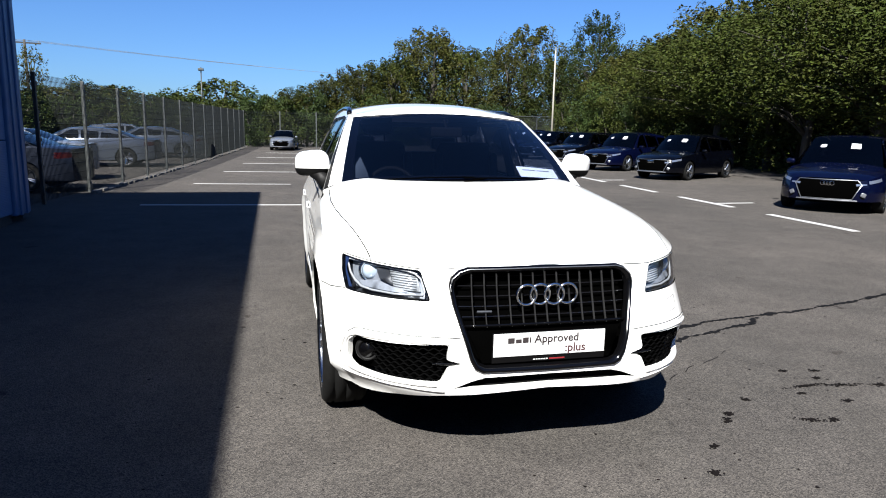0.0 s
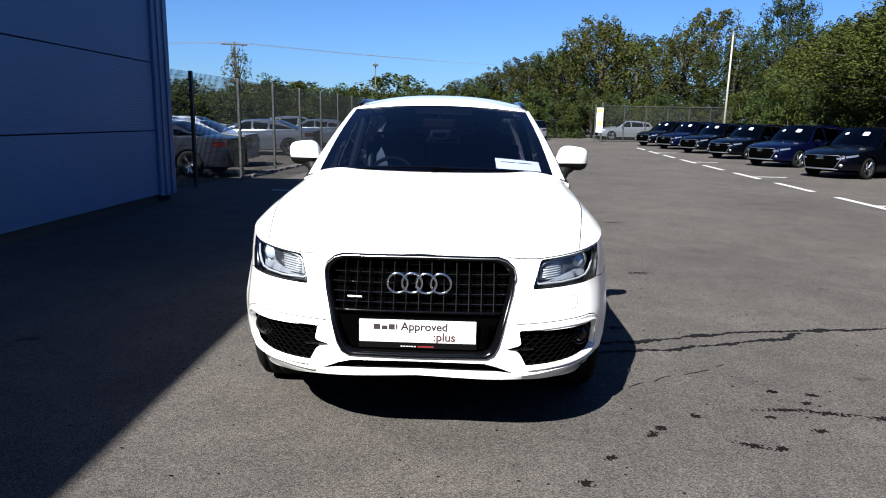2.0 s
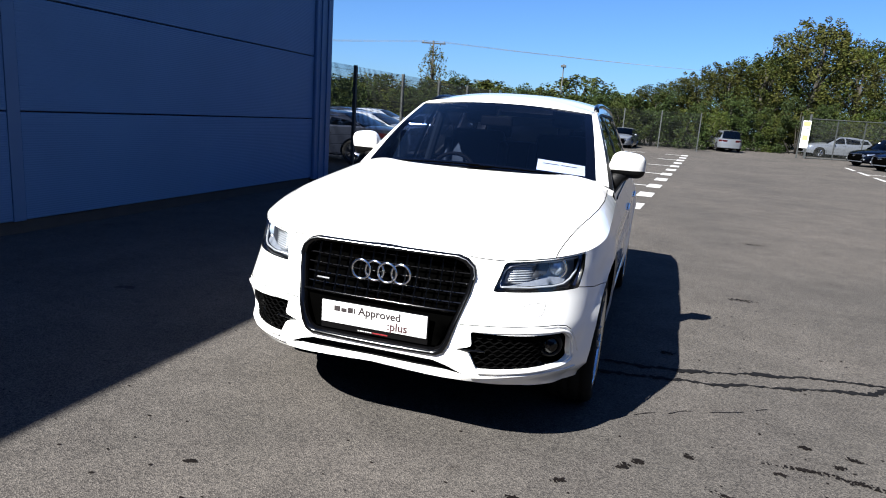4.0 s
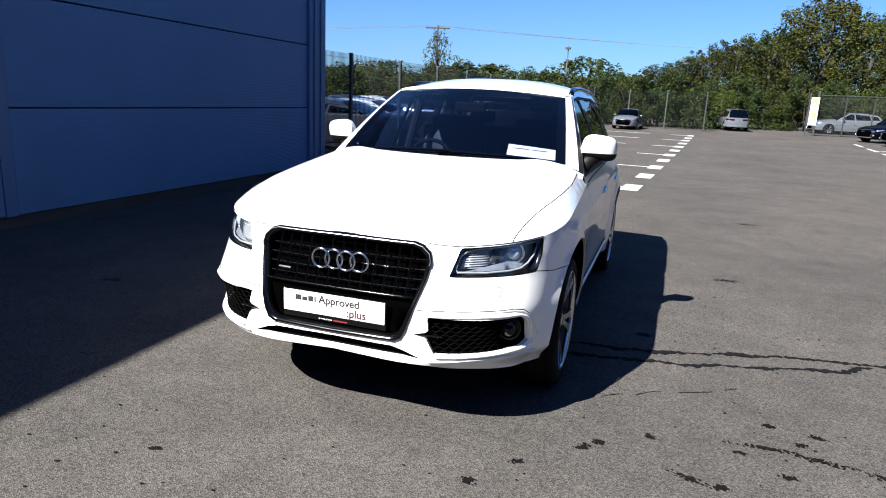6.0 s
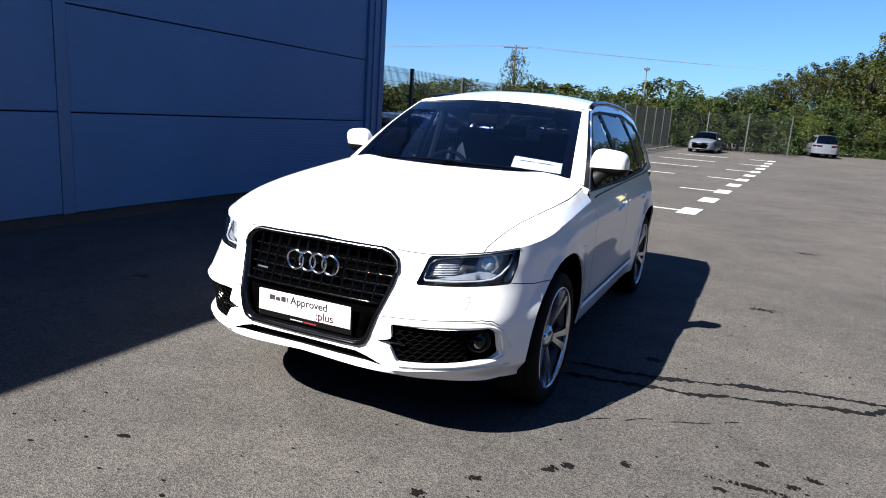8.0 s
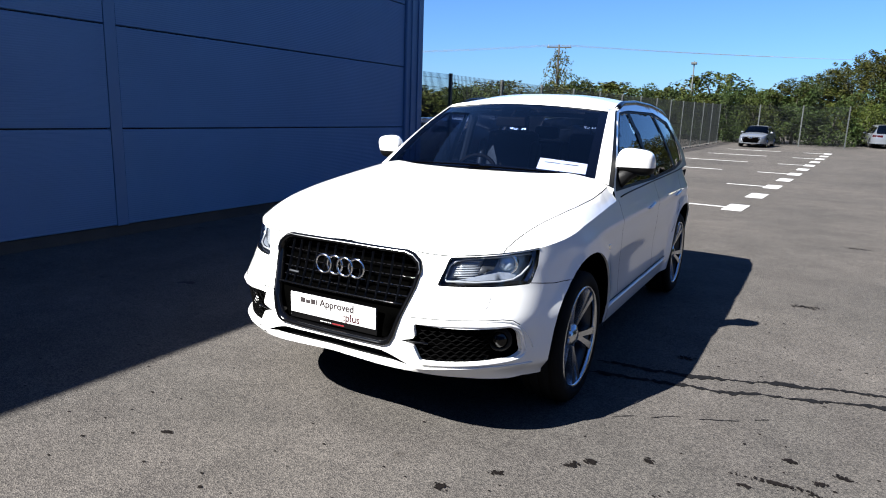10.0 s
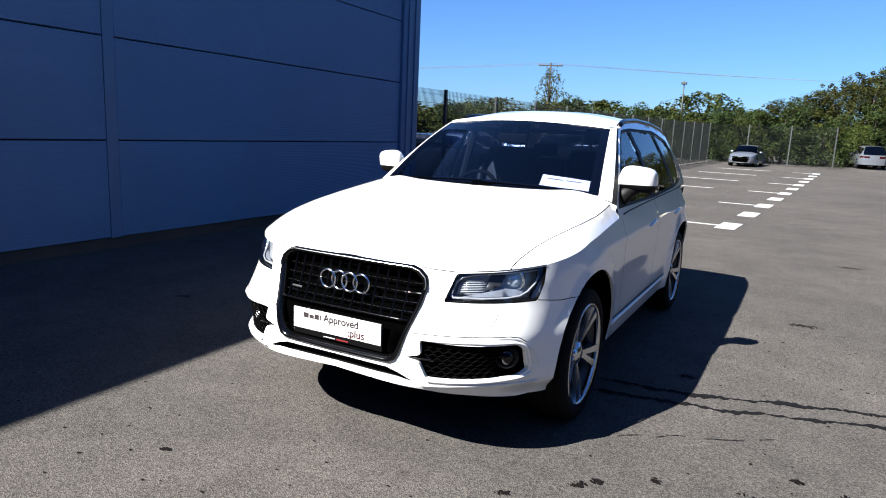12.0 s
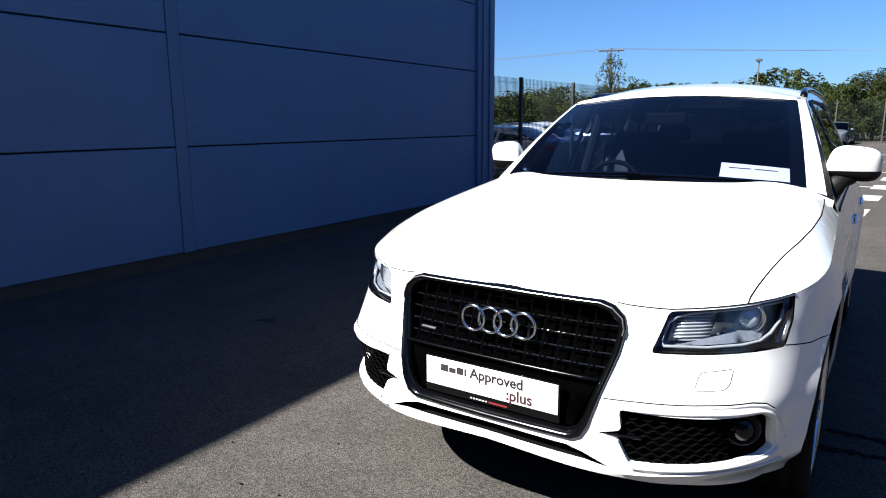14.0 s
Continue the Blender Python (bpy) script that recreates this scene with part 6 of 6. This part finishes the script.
        part("door_mirror", bm, paint_mat, car, smooth=True)
        for a in ax:
            plain_wheel(car, pose(s * (W - 0.12), a, r, 0, 0, 0 if s > 0 else 180), r)
        # lamps
        bm = bmesh.new()
        sheet(bm, lambda u, v, s=s: nose(0.5 + s * lerp(0.36, 0.49, u), lerp(0.73, 0.84, v) + 0.06 * u * (1 - v)) + Vector((0, -0.012, 0)), 8, 3)
        part("headlight", bm, M_SLIM, car, "bright slim headlight", True)
        bm = bmesh.new()
        sheet(bm, lambda u, v, s=s: Vector((s * side(0.02 + 0.33 * u, lerp(0.63, 0.69, v) + 0.06 * u, 0.008).x, *side(0.02 + 0.33 * u, lerp(0.63, 0.69, v) + 0.06 * u)[1:])), 6, 2)
        part("headlight_side", bm, M_SLIM, car, smooth=True)
        bm = bmesh.new()
        box(bm, (-0.05, -0.015, -0.045), (0.05, 0.015, 0.045), pose(s * W * 0.66, -0.065, 0.41, 0, s * 25, s * 22), 0.02)
        part("air_vent", bm, M_VENT, car, "silver corner vent")
        bm = bmesh.new()
        sheet(bm, lambda u, v, s=s: Vector((s * lerp(0.40, 0.86, u) * side(L, 0.85).x / 0.86, side(L, 0.8).y + 0.145 * (1 - lerp(0.44, 0.97, u) ** 2.4), lerp(0.74, 0.88, v))), 6, 2)
        part("tail_lamp", bm, M_TAIL, car, "red tail lamp", True)
        bm = bmesh.new()
        sheet(bm, lambda u, v, s=s: Vector((s * side(L - 0.30 * u, 0.8, 0.008).x, side(L - 0.3 * u, 0.8).y, lerp(0.75, 0.88, v))), 4, 2)
        part("tail_lamp_side", bm, M_TAIL, car, smooth=True)
    grille = [(-0.52, 0.70), (-0.60, 0.61), (-0.46, 0.31), (0.46, 0.31), (0.60, 0.61), (0.52, 0.70)]
    bm = bmesh.new()
    z_hi = table(0.0, *belt)
    flat = lambda x, z: nose(0.5 + x / (2 * side(0, z).x), (z - 0.27) / (z_hi - 0.27)) + Vector((0, -0.012, 0))
    mesh_patch(bm, grille, [], flat, 0.08)
    g = part("grille", bm, M_VOID, car, "black grille", True)
    bm = bmesh.new()
    tube(bm, [flat(*p) + Vector((0, -0.006, 0)) for p in dense(grille, 0.1)], 0.010, 5, True)
    part("grille_frame", bm, M_BARS, g, "dark chrome frame")
    bm = bmesh.new()
    for i in range(4):
        c = flat((i - 1.5) * 0.055, 0.63) + Vector((0, -0.012, 0))
        tube(bm, [c + Vector((0.042 * math.cos(t), 0, 0.042 * math.sin(t))) for t in np.linspace(0, math.tau, 16, endpoint=False)], 0.006, 4, True)
    part("badge", bm, M_CHROME, g, "chrome badge of linked rings")
    bm = bmesh.new()
    tube(bm, [flat(x, 0.285) + Vector((0, -0.01, 0)) for x in np.linspace(-0.55, 0.55, 9)], 0.014, 5)
    part("lower_strip", bm, M_VENT, car, "bright strip under the grille")
    bm = bmesh.new()
    box(bm, (-W * 0.72, 0.2, 0.20), (W * 0.72, L - 0.2, 0.72)), box(bm, (-W * 0.62, 1.9, 0.70), (W * 0.62, 2.6, 1.12), None, 0.05), box(bm, (-W * 0.6, 2.9, 0.7), (W * 0.6, L - 1.1, 1.05), None, 0.05)
    part("inside", bm, M_VOID, car, "dark floor and seats inside")
    if papers:
        bm = bmesh.new()
        sheet(bm, lambda u, v: screen_f(lerp(0.60, 0.73, u), lerp(0.50, 0.70, v)) + Vector((0, -0.012, 0.006)), 2, 2)
        part("paper_sheet", bm, M_PAPER, car, "white paper behind the windscreen")
        bm = bmesh.new()
        sheet(bm, lambda u, v: screen_f(lerp(0.18, 0.26, u), lerp(0.55, 0.66, v)) + Vector((0, -0.012, 0.006)), 2, 2)
        part("paper_slip", bm, M_PAPER, car, "small white slip behind the windscreen")
    return car


def heading(x, y, deg):
    """The pose of a car whose nose is at x, y and points to deg (0: along +x)."""
    return pose(x, y, rise(x, y), 0, 0, deg + 90)


def build_parked():
    navy = build_car(P_NAVY, "dark navy blue hatchback with white papers behind its windscreen", heading(10.0, 8.5, 217), "hatch", 4.5, 0.98, 1.60)
    black = build_car(P_BLACK, "black hatchback with white papers behind its windscreen", heading(11.6, 17.5, 207), "hatch", 4.5, 0.94, 1.58)
    copy_thing(navy, heading(12.0, 22.3, 207)), copy_thing(black, heading(12.3, 27.0, 207)), copy_thing(black, heading(12.5, 31.4, 207))
    copy_thing(navy, heading(12.5, 35.3, 207)), copy_thing(black, heading(12.3, 38.9, 207))
    silver = build_car(P_SILVER, "silver saloon parked behind the mesh fence", heading(-10.7, 17.6, 178), "saloon", 4.75, 0.92, 1.38, False)
    grey = build_car(P_GREY, "grey saloon parked behind the mesh fence", heading(-8.9, 30.3, 180), "saloon", 4.75, 0.92, 1.38, False)
    dark = build_car(P_DARKGREY, "dark saloon parked behind the mesh fence", heading(-10.05, 14.4, 176), "saloon", 4.75, 0.92, 1.38, False)
    copy_thing(silver, heading(-15.2, 14.0, 176)), copy_thing(grey, heading(-9.95, 23.6, 180))
    copy_thing(grey, heading(-15.2, 20.4, 178)), copy_thing(dark, heading(-15.2, 26, 178)), copy_thing(silver, heading(-15.4, 29.5, 178))
    hatch = build_car(P_DULL, "silver hatchback parked at the mesh fence", heading(-5.9, 33.5, 20), "hatch", 4.2, 0.88, 1.46, False)
    copy_thing(hatch, heading(-0.55, 38.6, 262) @ Matrix.Scale(0.84, 4)), copy_thing(hatch, heading(11.4, 48.0, 186))
    build_car(P_DULL, "pale silver estate car seen from behind at the hedge", heading(6.1, 48.2, 95) @ Matrix.Scale(0.84, 4), "suv", 4.5, 0.92, 1.62, False)


build_parked()
